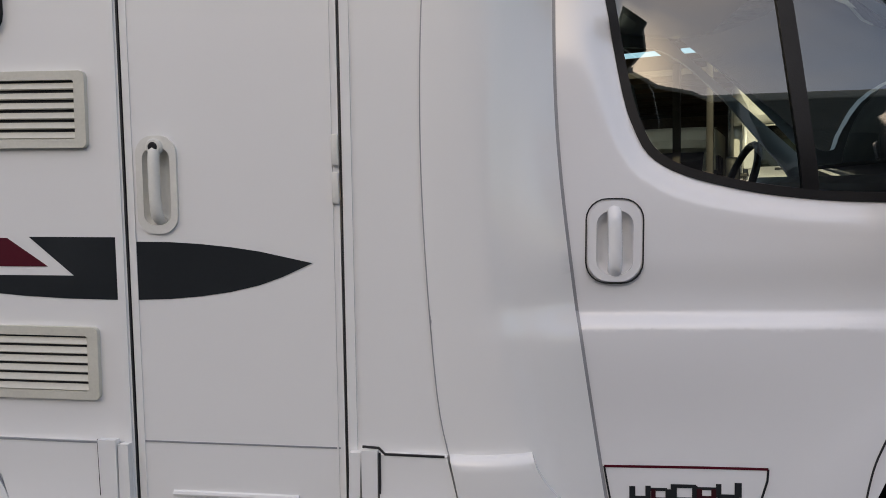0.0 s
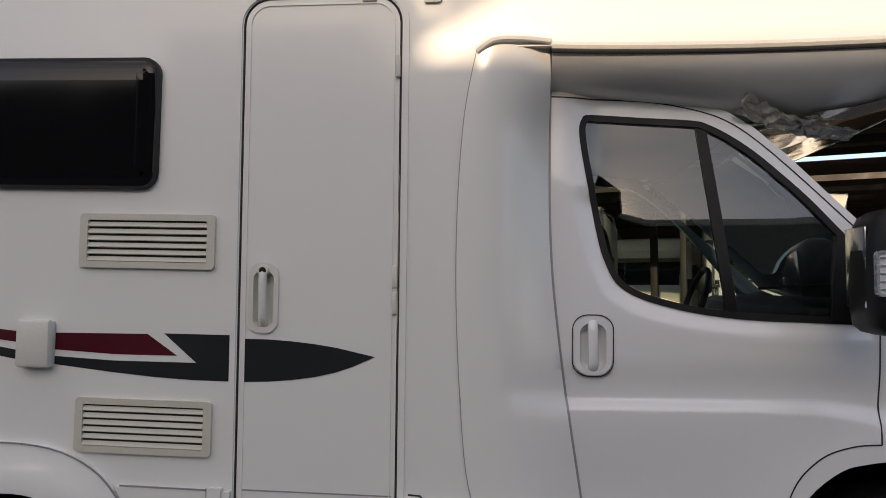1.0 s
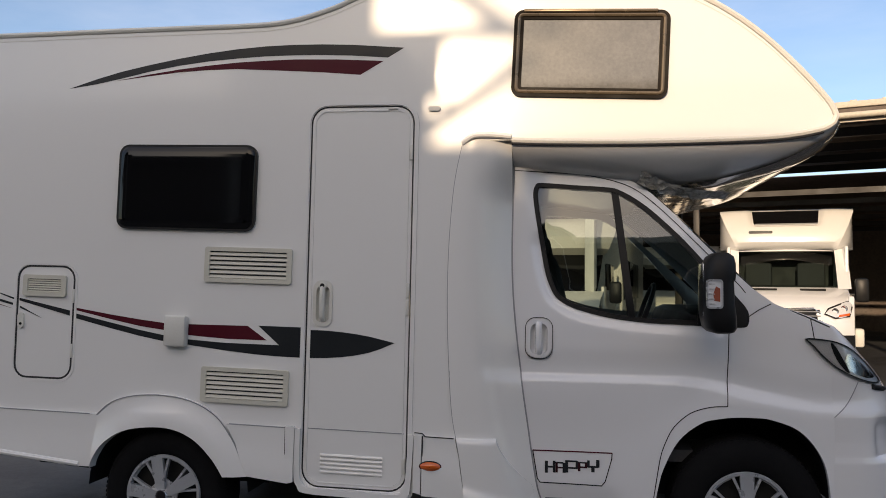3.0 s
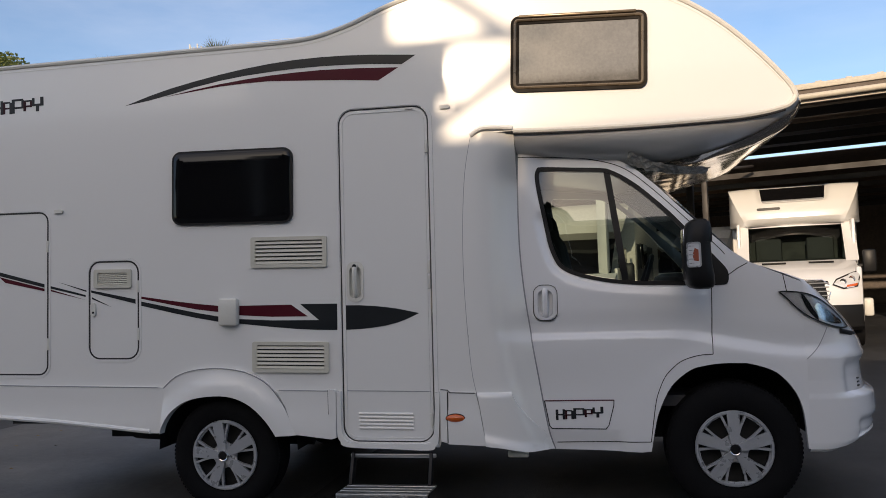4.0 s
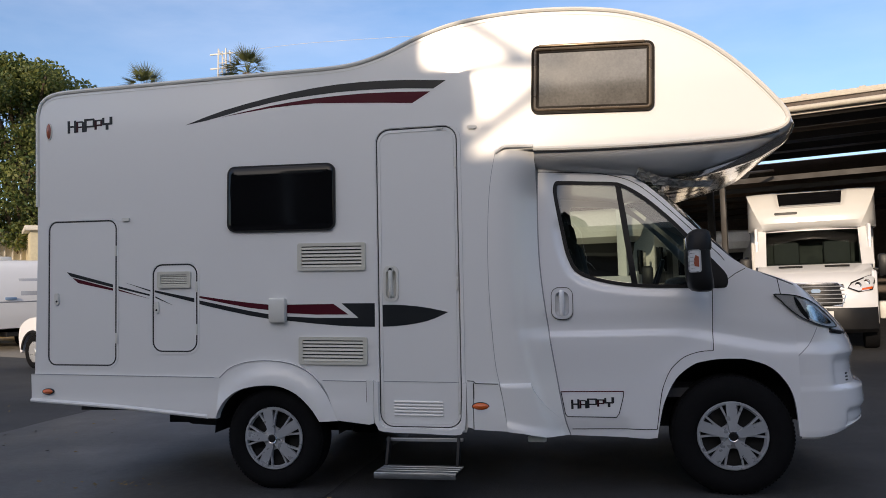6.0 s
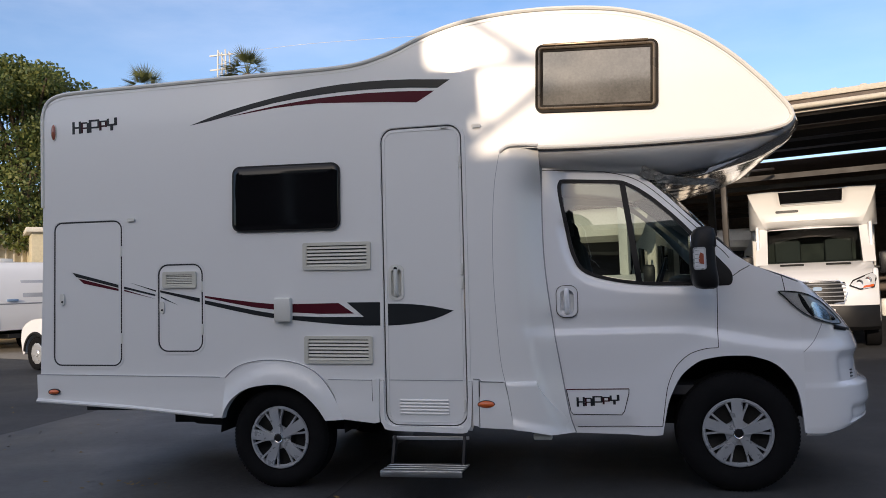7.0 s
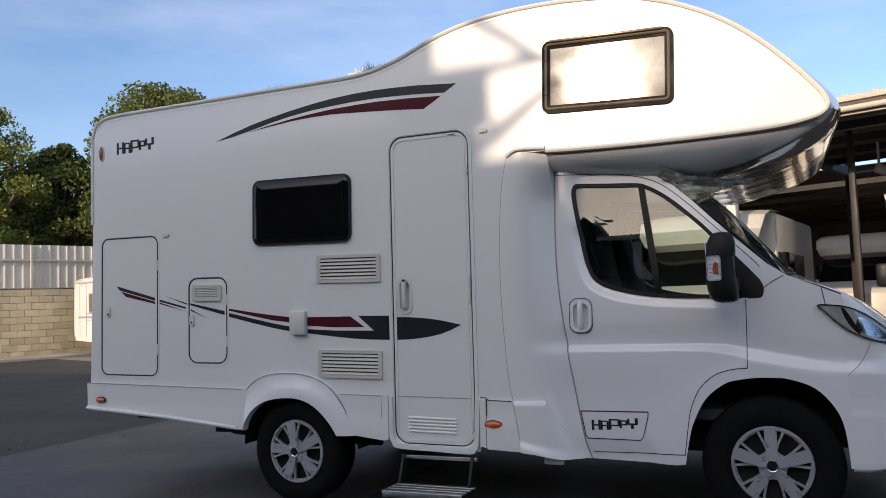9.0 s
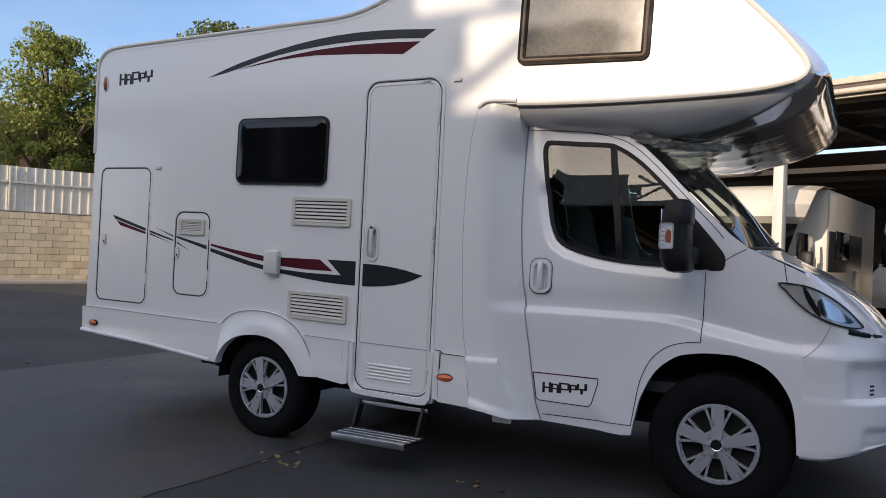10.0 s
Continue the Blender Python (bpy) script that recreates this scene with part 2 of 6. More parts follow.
def curve(pts, n=6, closed=False):
    """Smooth run of points (Catmull-Rom) through pts."""
    out, k = [], len(pts)
    for i in range(k if closed else k - 1):
        p = [pts[(i + j) % k] if closed else pts[min(max(i + j, 0), k - 1)] for j in (-1, 0, 1, 2)]
        for s in range(n):
            t = s / n
            out.append(tuple(0.5 * (2 * p[1][c] + (p[2][c] - p[0][c]) * t + (2 * p[0][c] - 5 * p[1][c] + 4 * p[2][c] - p[3][c]) * t * t
                       + (3 * p[1][c] - p[0][c] - 3 * p[2][c] + p[3][c]) * t ** 3) for c in range(len(p[1]))))
    if not closed:
        out.append(tuple(pts[-1]))
    return out


def rrect(cx, cz, w, h, r, n=5, tilt=0.0):
    """Rounded rectangle in x and z, leaning by tilt degrees (nose down)."""
    out = []
    for qx, qz, a0 in ((1, 1, 0), (-1, 1, 90), (-1, -1, 180), (1, -1, 270)):
        for i in range(n + 1):
            a = radians(a0 + 90 * i / n)
            out.append((qx * (w / 2 - r) + r * math.cos(a), qz * (h / 2 - r) + r * math.sin(a)))
    c, s = math.cos(radians(tilt)), math.sin(radians(tilt))
    return [(cx + x * c + z * s, cz - x * s + z * c) for x, z in out]


def dense(loop, step):
    out = []
    for a, b in zip(loop, loop[1:] + loop[:1]):
        k = max(1, int(math.dist(a, b) / step))
        out += [(a[0] + (b[0] - a[0]) * i / k, a[1] + (b[1] - a[1]) * i / k) for i in range(k)]
    return out


def panel(outline, holes=(), y=0.0, thick=0.03, step=0.0, bm=None, extra=()):
    """A sheet in the x-z plane with openings, bent by y(x, z), with thickness towards +y."""
    fy = y if callable(y) else (lambda a, b: y)
    loops = [dense(list(l), step) if step else list(l) for l in (outline, *holes)]
    pts, edges = [], []
    for l in loops:
        k = len(pts)
        pts += [Vector(p) for p in l]
        edges += [(k + i, k + (i + 1) % len(l)) for i in range(len(l))]
    if step:
        xs, zs = [p[0] for p in outline], [p[1] for p in outline]
        for gx in np.arange(min(xs) + step / 2, max(xs), step):
            for gz in np.arange(min(zs) + step / 2, max(zs), step):
                pts.append(Vector((float(gx), float(gz))))
    pts += [Vector(p) for p in extra]
    v2, _, f2, _, _, _ = delaunay_2d_cdt(pts, edges, [], 0, 1e-5)
    mid = np.array([[sum(v2[i].x for i in f) / 3, sum(v2[i].y for i in f) / 3] for f in f2])
    inside = np.zeros(len(f2), bool)
    for l in loops:
        for (ax, az), (bx, bz) in zip(l, l[1:] + l[:1]):
            if az != bz:
                inside ^= ((az > mid[:, 1]) != (bz > mid[:, 1])) & (mid[:, 0] < (bx - ax) * (mid[:, 1] - az) / (bz - az) + ax)
    f2 = [f for f, k in zip(f2, inside) if k]
    bm = bm or bmesh.new()
    front = [bm.verts.new((p.x, fy(p.x, p.y), p.y)) for p in v2]
    if not thick:      # a single pane, facing -y
        for f in f2:
            bm.faces.new([front[i] for i in f])
        for v in [v for v in bm.verts if not v.link_faces]:
            bm.verts.remove(v)
        return bm
    back = [bm.verts.new((p.x, fy(p.x, p.y) + thick, p.y)) for p in v2]
    count = {}
    for f in f2:
        for a, b in zip(f, f[1:] + f[:1]):
            count[(min(a, b), max(a, b))] = count.get((min(a, b), max(a, b)), 0) + 1
        bm.faces.new([front[i] for i in f])
        bm.faces.new([back[i] for i in reversed(f)])
    for (a, b), c in count.items():
        if c == 1:
            bm.faces.new((front[a], front[b], back[b], back[a]))
    for v in [v for v in bm.verts if not v.link_faces]:
        bm.verts.remove(v)
    return bm


def sweep(path, r, closed=False, n=8, bm=None, squash=1.0):
    """A round bar along a run of 3D points."""
    bm = bm or bmesh.new()
    path = [Vector(p) for p in path]
    k = len(path)
    rings = []
    for i, p in enumerate(path):
        a = path[(i - 1) % k] if closed or i else path[0]
        b = path[(i + 1) % k] if closed or i < k - 1 else path[-1]
        d = (b - a).normalized()
        u = d.cross(Vector((0, 1, 0)) if abs(d.y) < 0.9 else Vector((1, 0, 0))).normalized()
        w = d.cross(u).normalized()
        rings.append([bm.verts.new(p + u * r * math.cos(2 * math.pi * j / n) + w * r * squash * math.sin(2 * math.pi * j / n)) for j in range(n)])
    for i in range(k if closed else k - 1):
        A, B = rings[i], rings[(i + 1) % k]
        for j in range(n):
            bm.faces.new((A[j], A[(j + 1) % n], B[(j + 1) % n], B[j]))
    if not closed:
        bm.faces.new(rings[0])
        bm.faces.new(list(reversed(rings[-1])))
    return bm


def box(cx, cy, cz, sx, sy, sz, bevel=0.0, bm=None, turn=None):
    bm2 = bmesh.new()
    bmesh.ops.create_cube(bm2, size=1.0)
    for v in bm2.verts:
        v.co = Vector((v.co.x * sx, v.co.y * sy, v.co.z * sz))
    if bevel:
        bmesh.ops.bevel(bm2, geom=bm2.edges[:], offset=bevel, segments=2, profile=0.5, affect="EDGES")
    m = Matrix.Translation((cx, cy, cz)) @ (turn or Matrix.Identity(4))
    bmesh.ops.transform(bm2, matrix=m, verts=bm2.verts)
    if bm is None:
        return bm2
    me = bpy.data.meshes.new("tmp")
    bm2.to_mesh(me)
    bm2.free()
    bm.from_mesh(me)
    bpy.data.meshes.remove(me)
    return bm


def lathe(profile, n=48, centre=(0, 0, 0), bm=None):
    """Turns a profile of (radius, y) about the y axis."""
    bm = bm or bmesh.new()
    rings = []
    for r, y in profile:
        rings.append([bm.verts.new((centre[0] + r * math.cos(2 * math.pi * i / n), centre[1] + y, centre[2] + r * math.sin(2 * math.pi * i / n))) for i in range(n)])
    for A, B in zip(rings, rings[1:]):
        for i in range(n):
            bm.faces.new((A[i], A[(i + 1) % n], B[(i + 1) % n], B[i]))
    return bm


def grid(rows, bm=None, close=False):
    """A skin through rows of 3D points."""
    bm = bm or bmesh.new()
    vs = [[bm.verts.new(p) for p in r] for r in rows]
    for A, B in zip(vs, vs[1:]):
        for i in range(len(A) - 1):
            bm.faces.new((A[i], A[i + 1], B[i + 1], B[i]))
    return bm


def ribbon(path, width, fy, lift=0.002, thick=0.003):
    """A flat band of that width along a run of (x, z), lying on the surface fy."""
    f = fy if callable(fy) else (lambda a, b: fy)
    bm = bmesh.new()
    L = []
    run = []
    for a, b in zip(path, path[1:]):
        m = max(1, int(math.dist(a, b) / 0.03))
        run += [(a[0] + (b[0] - a[0]) * i / m, a[1] + (b[1] - a[1]) * i / m) for i in range(m)]
    path = run + [path[-1]]
    k = len(path)
    for i, p in enumerate(path):
        a, b = path[max(i - 1, 0)], path[min(i + 1, k - 1)]
        d = Vector((b[0] - a[0], b[1] - a[1])).normalized()
        nx, nz = -d.y * width / 2, d.x * width / 2
        q = [(p[0] + nx, p[1] + nz), (p[0] - nx, p[1] - nz)]
        L.append([bm.verts.new((x, f(x, z) - lift + t, z)) for t in (0, thick + lift) for x, z in q])
    for A, B in zip(L, L[1:]):
        bm.faces.new((A[0], A[1], B[1], B[0]))
        bm.faces.new((A[0], A[2], B[2], B[0]))
        bm.faces.new((A[1], A[3], B[3], B[1]))
    return bm


def ring(outer, inner, y, thick, bm=None):
    return panel(outer, [inner], y, thick, bm=bm)


# ---------------------------------------------------------------- ground
rows = []
for x in (-400, -60, -20, -11, -10, -9, -8, -7, -6, -5, -2, 2, 6, 20, 60, 400):
    rows.append([(x, y, 0.10 * smooth(-5, -11, x)) for y in (-400, -60, -20, -10, -5, 0, 5, 10, 20, 60, 400)])
bm = grid(rows)
tagged(part("ground", bm, M_GROUND), "worn grey concrete yard with stains and cracks", "ground", kind="structure")

bm = bmesh.new()
edge = [(-3.82 + 0.05 * noise.noise((0.0, k * 0.7, 2.0)), -9.0 + 0.25 * k) for k in range(61)]
inner_edge = [(0.42 + 0.10 * noise.noise((5.0, k * 0.5, 1.0)), -9.0 + 0.25 * k) for k in range(61)]
grid([[(x, y, 0.004) for x, y in edge], [(x, y, 0.004) for x, y in inner_edge]], bm)
slab = part("yard_slab", bm, M_SLABTOP, None)
tagged(slab, "smooth worn grey concrete slab set in the yard", "slab", kind="structure")

# sunlit strip of the yard: the warm light is put into a paler colour
rows = [[(x, 8.2 - (x + 7) * 0.347 + d, 0.10 * smooth(-5, -11, x) + 0.005) for d in (0, 3, 6, 9)] for x in np.linspace(-24, -7, 18)]
M_APRON = mat("sunlit_concrete", (0.27, 0.24, 0.19), 0.85, vary=0.2, scale=0.8, bump=0.2, bump_scale=60, color2=(0.17, 0.15, 0.125))
tagged(part("sunlit_apron", grid(rows), M_APRON), "concrete strip under the caravan, with sunlight in its pale sandy colour", "pavement", kind="structure")

# ---------------------------------------------------------------- motorhome: living body
home = thing("motorhome", "white coachbuilt motorhome with overcab bed, grey and burgundy stripes", "motorhome")
W = 2.30                     # width of the living body, its near side at y = 0
TILT = 1.0                   # the body sits slightly nose down
ROOF = [(-1.885, 0.72), (-1.85, 1.7), (-1.842, 2.60), (-1.835, 2.73), (-1.80, 2.815), (-1.715, 2.862), (-1.55, 2.875), (-1.2, 2.874), (-0.883, 2.872), (-0.304, 2.870),
        (0.123, 2.867), (0.42, 2.865), (0.58, 2.87), (0.72, 2.889), (0.9, 2.938), (1.02, 2.985), (1.15, 3.031), (1.328, 3.077), (1.518, 3.103), (1.704, 3.114), (1.887, 3.114),
        (2.066, 3.104), (2.243, 3.085), (2.416, 3.053), (2.585, 2.999), (2.751, 2.923), (2.913, 2.824), (3.071, 2.695), (3.225, 2.535), (3.33, 2.407), (3.372, 2.345), (3.388, 2.300)]
BELLY = [(3.375, 2.270), (3.33, 2.242), (3.211, 2.217), (3.05, 2.203), (2.722, 2.196), (2.384, 2.197), (2.036, 2.206), (1.85, 2.215)]
BELLY_MID = [(3.465, 2.290), (3.41, 2.195), (3.25, 2.110), (3.05, 2.055), (2.82, 2.005), (2.55, 2.005), (2.2, 2.05), (1.85, 2.09)]
roof_line, belly_line = curve(ROOF, 3), curve(BELLY, 4)

FAIR_L = [(1.603, 2.213), (1.559, 1.988), (1.534, 1.66), (1.531, 1.296), (1.554, 0.863), (1.591, 0.649), (1.62, 0.418)]
CAB_L = [(1.848, 2.14), (1.840, 1.728), (1.848, 1.433), (1.881, 1.104), (1.925, 0.777), (1.969, 0.489), (2.004, 0.364)]
FAIR_C = [(1.80, 2.215), (1.79, 2.09), (1.73, 1.728), (1.705, 1.364), (1.72, 1.073), (1.768, 0.82), (1.85, 0.534), (1.91, 0.411)]

DOOR = rrect(1.060, 1.420, 0.540, 1.965, 0.085, 6, TILT * 0.7)
DOOR_HOLE = rrect(1.060, 1.420, 0.556, 1.981, 0.093, 6, TILT * 0.7)
WIN = rrect(0.100, 1.992, 0.770, 0.436, 0.045, 5, 1.4)
OWIN = rrect(2.237, 2.640, 0.755, 0.430, 0.04, 5, 2.6)
HATCH1 = rrect(-1.476, 1.383, 0.555, 1.045, 0.06, 5, TILT)
HATCH2 = rrect(-0.727, 1.256, 0.340, 0.612, 0.07, 5, TILT)


def grow(loop, d):
    cx, cz = sum(p[0] for p in loop) / len(loop), sum(p[1] for p in loop) / len(loop)
    out, k = [], len(loop)
    for i in range(k):
        a, b = Vector(loop[i - 1]), Vector(loop[(i + 1) % k])
        t = (b - a).normalized()
        n = Vector((t.y, -t.x))
        p = Vector(loop[i])
        if n.dot(p - Vector((cx, cz))) < 0:
            n = -n
        out.append(tuple(p + n * d))
    return out


side_outline = roof_line + belly_line + [(1.60, 2.215)] + FAIR_L[1:] + [(1.40, 0.42), (1.365, 0.45), (1.35, 0.40), (0.77, 0.41), (0.745, 0.46), (0.74, 0.60), (0.42, 0.62), (0.30, 0.775), (0.16, 0.84), (0.0, 0.86), (-0.16, 0.85), (-0.28, 0.80), (-0.37, 0.70)]
part("side_wall", panel(side_outline, [DOOR_HOLE, WIN, OWIN, HATCH1, HATCH2], 0.0, 0.032), M_BODY, home)
far = panel(roof_line + belly_line + [(1.60, 2.2), (1.6, 0.45), (-1.885, 0.62)], (), W - 0.032, 0.032)
part("far_side_wall", far, M_BODY, home)

# roof, nose, rear wall and belly: one skin across the width
YS = [0.006, 0.02, 0.05, 0.09, 0.14, 0.20, 0.28, 0.38, 0.55, 0.8, 1.15]
YS = YS + [W - y for y in reversed(YS[:-1])]


def nose_bulge(y):
    d = min(y, W - y)
    return 0.085 * (1 - max(0.0, 1 - d / 0.5) ** 2.6)


rows = []
for y in YS:
    d = min(y, W - y)
    row = []
    for x, z in roof_line:
        f = smooth(2.75, 3.35, x)
        crown = 0.02 * smooth(0, 0.3, d) * (1 - f)
        row.append((x + nose_bulge(y) * f, y, z + crown + 0.045 * f * smooth(0, 0.4, d)))
    rows.append(row)
part("roof_shell", grid(rows), M_BODY, home)
belly_mid = curve(BELLY_MID, 4)


def belly_at(i, y):
    """Point i from the nose tip backwards on the rounded underside, at y."""
    d = min(y, W - y)
    w = (1 - (1 - min(1.0, d / 0.36)) ** 2) ** 0.62
    if i == 0:
        return (3.388 + nose_bulge(y), y, 2.300 + 0.045 * smooth(0, 0.4, d))
    a, b = belly_line[i - 1], belly_mid[i - 1]
    return (a[0] + (b[0] - a[0]) * w, y, a[1] + (b[1] - a[1]) * w)


part("overcab_belly", grid([[belly_at(i, y) for i in range(len(belly_line) + 1)] for y in YS]), M_BODY, home)
# loose film: its edge climbs from under the screen to the nose
film_rows = []
for v in np.linspace(0, 1, 40):
    row = []
    for i in range(0, 22):
        u = i / 21
        y0 = 0.055 + 0.145 * smooth(0.22, 0.75, u) + 0.012 * noise.noise((i * 0.9, 4.0, 0)) + (0.10 * (u - 0.85) / 0.15 if u > 0.85 else 0)
        y = y0 + (W - 2 * y0) * (v + 0.35 * v * (v - 1) * (1 - 2 * v) * 1.6)
        px, py, pz = belly_at(i, y)
        loose = 0.3 + 1.5 * smooth(0.45, 1.0, u)
        crease = 0.6 * loose * (0.010 * noise.noise((px * 6, py * 6, 0)) + 0.006 * abs(noise.noise((px * 17, py * 13, 3))))
        row.append((px + 0.004, py - 0.004, pz - 0.007 - abs(crease)))
    film_rows.append(row)
part("protective_film", grid(film_rows), M_FILM, home, "crinkled mirror-like protective film under the overcab nose")

rows = []
for k in range(70):
    f = k / 69
    cx, cy, cz = lerp_line([(2.49, 0), (2.62, 0.33), (2.78, 0.66), (2.98, 1)], f), lerp_line([(0.135, 0), (0.19, 0.33), (0.28, 0.66), (0.44, 1)], f), lerp_line([(2.035, 0), (1.985, 0.33), (1.965, 0.66), (1.975, 1)], f)
    row = []
    for j in range(9):
        g = j / 8 - 0.5
        amp = 0.022 * (1 - 0.6 * f)
        row.append((cx + amp * noise.noise((f * 11, g * 3, 1.0)) + 0.02 * g, cy + amp * noise.noise((f * 13, g * 3, 7.0)) - 0.05 * g, cz + 0.055 * g * (1 - 0.4 * f) + amp * 0.8 * noise.noise((f * 15, g * 4, 3.0))))
    rows.append(row)
part("crumpled_film", grid(rows), M_FILMRAG, home, "crumpled strip of clear protective film", smooth=False)

# rear wall
part("rear_wall", box(-1.862, W / 2, 1.70, 0.03, W - 0.08, 2.0), M_BODY, home)
# edge trim
part("edge_trim", sweep([(x, 0.003, z) for x, z in roof_line[4:] + belly_line], 0.016), M_TRIM, home, "cream edge moulding")
part("belly_seal", sweep([(x, 0.0, z - 0.018) for x, z in belly_line[4:]], 0.007), M_SEAMSHADE, home, "dark rubber seal")
part("inner_trim", ribbon([(x - 0.0, z - 0.035) for x, z in roof_line[12:88]], 0.004, 0.0, 0.0015), M_PLASTIC, home)

# ---------------------------------------------------------------- motorhome: doors, windows, fittings
def seal(name, loop, parent, y=-0.001, w=0.007, material=None):
    return part(name, ring(grow(loop, w * 0.6), grow(loop, -w * 0.4), y - 0.002, 0.006), material or M_SEAMSHADE, parent)


def handle_hole(cx, cz, w, h):
    return rrect(cx, cz - 0.004, w * 0.70, h * 0.80, w * 0.28, 6, TILT)


def oval_handle(parent, cx, cz, w, h, y, lock, material):
    """Pull handle: raised rim round a real recess, with a bar across it and a lock above."""
    hole = handle_hole(cx, cz, w, h)
    hd = part("handle", ring(rrect(cx, cz, w, h, w * 0.42, 6, TILT), grow(hole, -0.001), y - 0.006, 0.010), material, parent, "moulded pull handle")
    rows = []
    for k, dep in ((0.0, -0.004), (-0.004, 0.006), (-0.010, 0.020), (-0.022, 0.027), (-0.034, 0.028)):
        loop = grow(hole, max(k, -w * 0.28))
        rows.append([(x, y + dep, z) for x, z in loop + loop[:1]])
    bowl = grid(rows)
    bowl.faces.new(bowl.verts[-len(hole) - 1:-1])
    part("bowl", bowl, material, hd)
    bar = [(cx, y + 0.016, cz + h * 0.40), (cx, y - 0.004, cz + h * 0.37), (cx, y - 0.014, cz + h * 0.26), (cx, y - 0.016, cz), (cx, y - 0.014, cz - h * 0.24), (cx, y - 0.004, cz - h * 0.34), (cx, y + 0.016, cz - h * 0.38)]
    part("bar", sweep(curve(bar, 4), w * 0.135, n=12), material, hd)
    if lock:
        part("lock_boss", lathe([(0.0, -0.010), (0.017, -0.010), (0.021, -0.004), (0.021, 0.006)], 20, (cx, y - 0.006, cz + h * 0.385)), material, hd)
        part("lock", lathe([(0.0, -0.003), (0.009, -0.003), (0.012, 0.0), (0.012, 0.01)], 16, (cx, y - 0.017, cz + h * 0.385)), M_BLACK, hd)
    return hd


def louvre(parent, cx, cz, w, h, n, name="vent", y=0.0):
    """Wall vent: frame and separate slats in front of a dark sheet that stands for the shade behind them."""
    v = part(name, ring(rrect(cx, cz, w, h, 0.014, 3, TILT + 0.4), rrect(cx, cz, w - 0.056, h - 0.044, 0.004, 1, TILT + 0.4), y - 0.014, 0.016), M_VENT, parent, "beige plastic louvred wall vent")
    # no opening in the wall: near-black sheet painted as the shaded hollow
    part("slat_shade", panel(rrect(cx, cz, w - 0.05, h - 0.04, 0.004, 1, TILT + 0.4), (), y - 0.0015, 0.004), M_SEAMSHADE, v)
    ph = (h - 0.044) / n
    for i in range(n):
        zz = cz + (h - 0.044) / 2 - ph * (i + 0.62)
        turn = Matrix.Rotation(radians(TILT + 0.4), 4, "Y") @ Matrix.Rotation(radians(-32), 4, "X")
        part("slat", box(cx + (zz - cz) * 0.02, y - 0.007, zz, w - 0.052, 0.005, ph * 0.72, 0.0, turn=turn), M_VENT, v)
    return v


# entrance door
door = part("entrance_door", panel(DOOR, [handle_hole(0.872, 1.378, 0.104, 0.240)], 0.002, 0.03), M_BODY, home, "closed white entrance door with oval pull handle")
seal("door_seal", DOOR_HOLE, door, 0.003, 0.011)
part("door_frame", ring(grow(DOOR, 0.032), grow(DOOR, 0.012), -0.006, 0.007), M_BODY, door)
part("inner_bead", ring(grow(DOOR, -0.016), grow(DOOR, -0.020), -0.002, 0.004), M_BODY, door)
part("kick_line", ribbon([(0.80, 0.732), (1.31, 0.722)], 0.004, 0.002), M_GREYSEAL, door)
for k in range(5):
    part("pressed_louvre", sweep([(0.872, 0.0, 0.598 - 0.021 * k), (1.2, 0.0, 0.592 - 0.021 * k)], 0.008, n=8, squash=0.9), M_BODY, door)
oval_handle(door, 0.872, 1.378, 0.104, 0.240, 0.0, True, M_PLASTIC)
for zz in (2.16, 1.45, 1.36, 0.56):
    part("hinge", box(1.336 - (2.3 - zz) * 0.015, -0.006, zz, 0.017, 0.012, 0.075, 0.004), M_PLASTIC, door)
part("catch", box(1.235, -0.004, 2.393, 0.05, 0.01, 0.012, 0.003), M_PLASTIC, door)

# side window: black acrylic bubble in a rubber frame
win = part("side_window", ring(grow(WIN, 0.012), grow(WIN, -0.028), -0.020, 0.024), M_BLACK, home, "black acrylic hinged window")
rows = []
for k, dep in ((0.006, -0.012), (0.0, -0.022), (-0.012, -0.027), (-0.03, -0.0295), (-0.07, -0.030)):
    lp = grow(WIN, k)
    rows.append([(x, dep, z) for x, z in lp + lp[:1]])
bm = grid(rows)
part("pane", bm, M_GLOSSBLACK, win)
part("pane_front", panel(grow(WIN, -0.069), (), -0.0304, 0.006), M_GLOSSBLACK, win)

# overcab window with film still on the pane
ow = part("overcab_window", ring(grow(OWIN, 0.006), grow(OWIN, -0.018), -0.016, 0.02), M_WINFRAME, home, "bronze-framed overcab window with hazy film")
part("moulding", sweep([(x, -0.014, z) for x, z in grow(OWIN, -0.019)], 0.010, closed=True), M_BRONZE, ow)
part("inner_frame", ring(grow(OWIN, -0.028), grow(OWIN, -0.042), -0.012, 0.016), M_WINFRAME, ow)
part("pane", panel(grow(OWIN, -0.02), (), -0.006, 0.008), M_ALCOVEWIN, ow, "hazy filmed acrylic pane")
part("hinge_rail", box(2.24, -0.020, 2.856, 0.66, 0.014, 0.016, 0.005, turn=Matrix.Rotation(radians(2.6), 4, "Y")), M_BRONZE, ow)

# vents and service box
louvre(home, 0.458, 1.573, 0.487, 0.188, 6)
louvre(home, 0.452, 0.938, 0.487, 0.186, 6)
sb = part("socket_cover", box(0.066, -0.022, 1.220, 0.122, 0.05, 0.163, 0.012, turn=Matrix.Rotation(radians(TILT), 4, "Y")), M_PLASTIC, home, "off-white hinged socket cover")
part("cover_hinge", sweep([(0.008, -0.03, 1.297), (0.124, -0.03, 1.295)], 0.008), M_PLASTIC, sb)


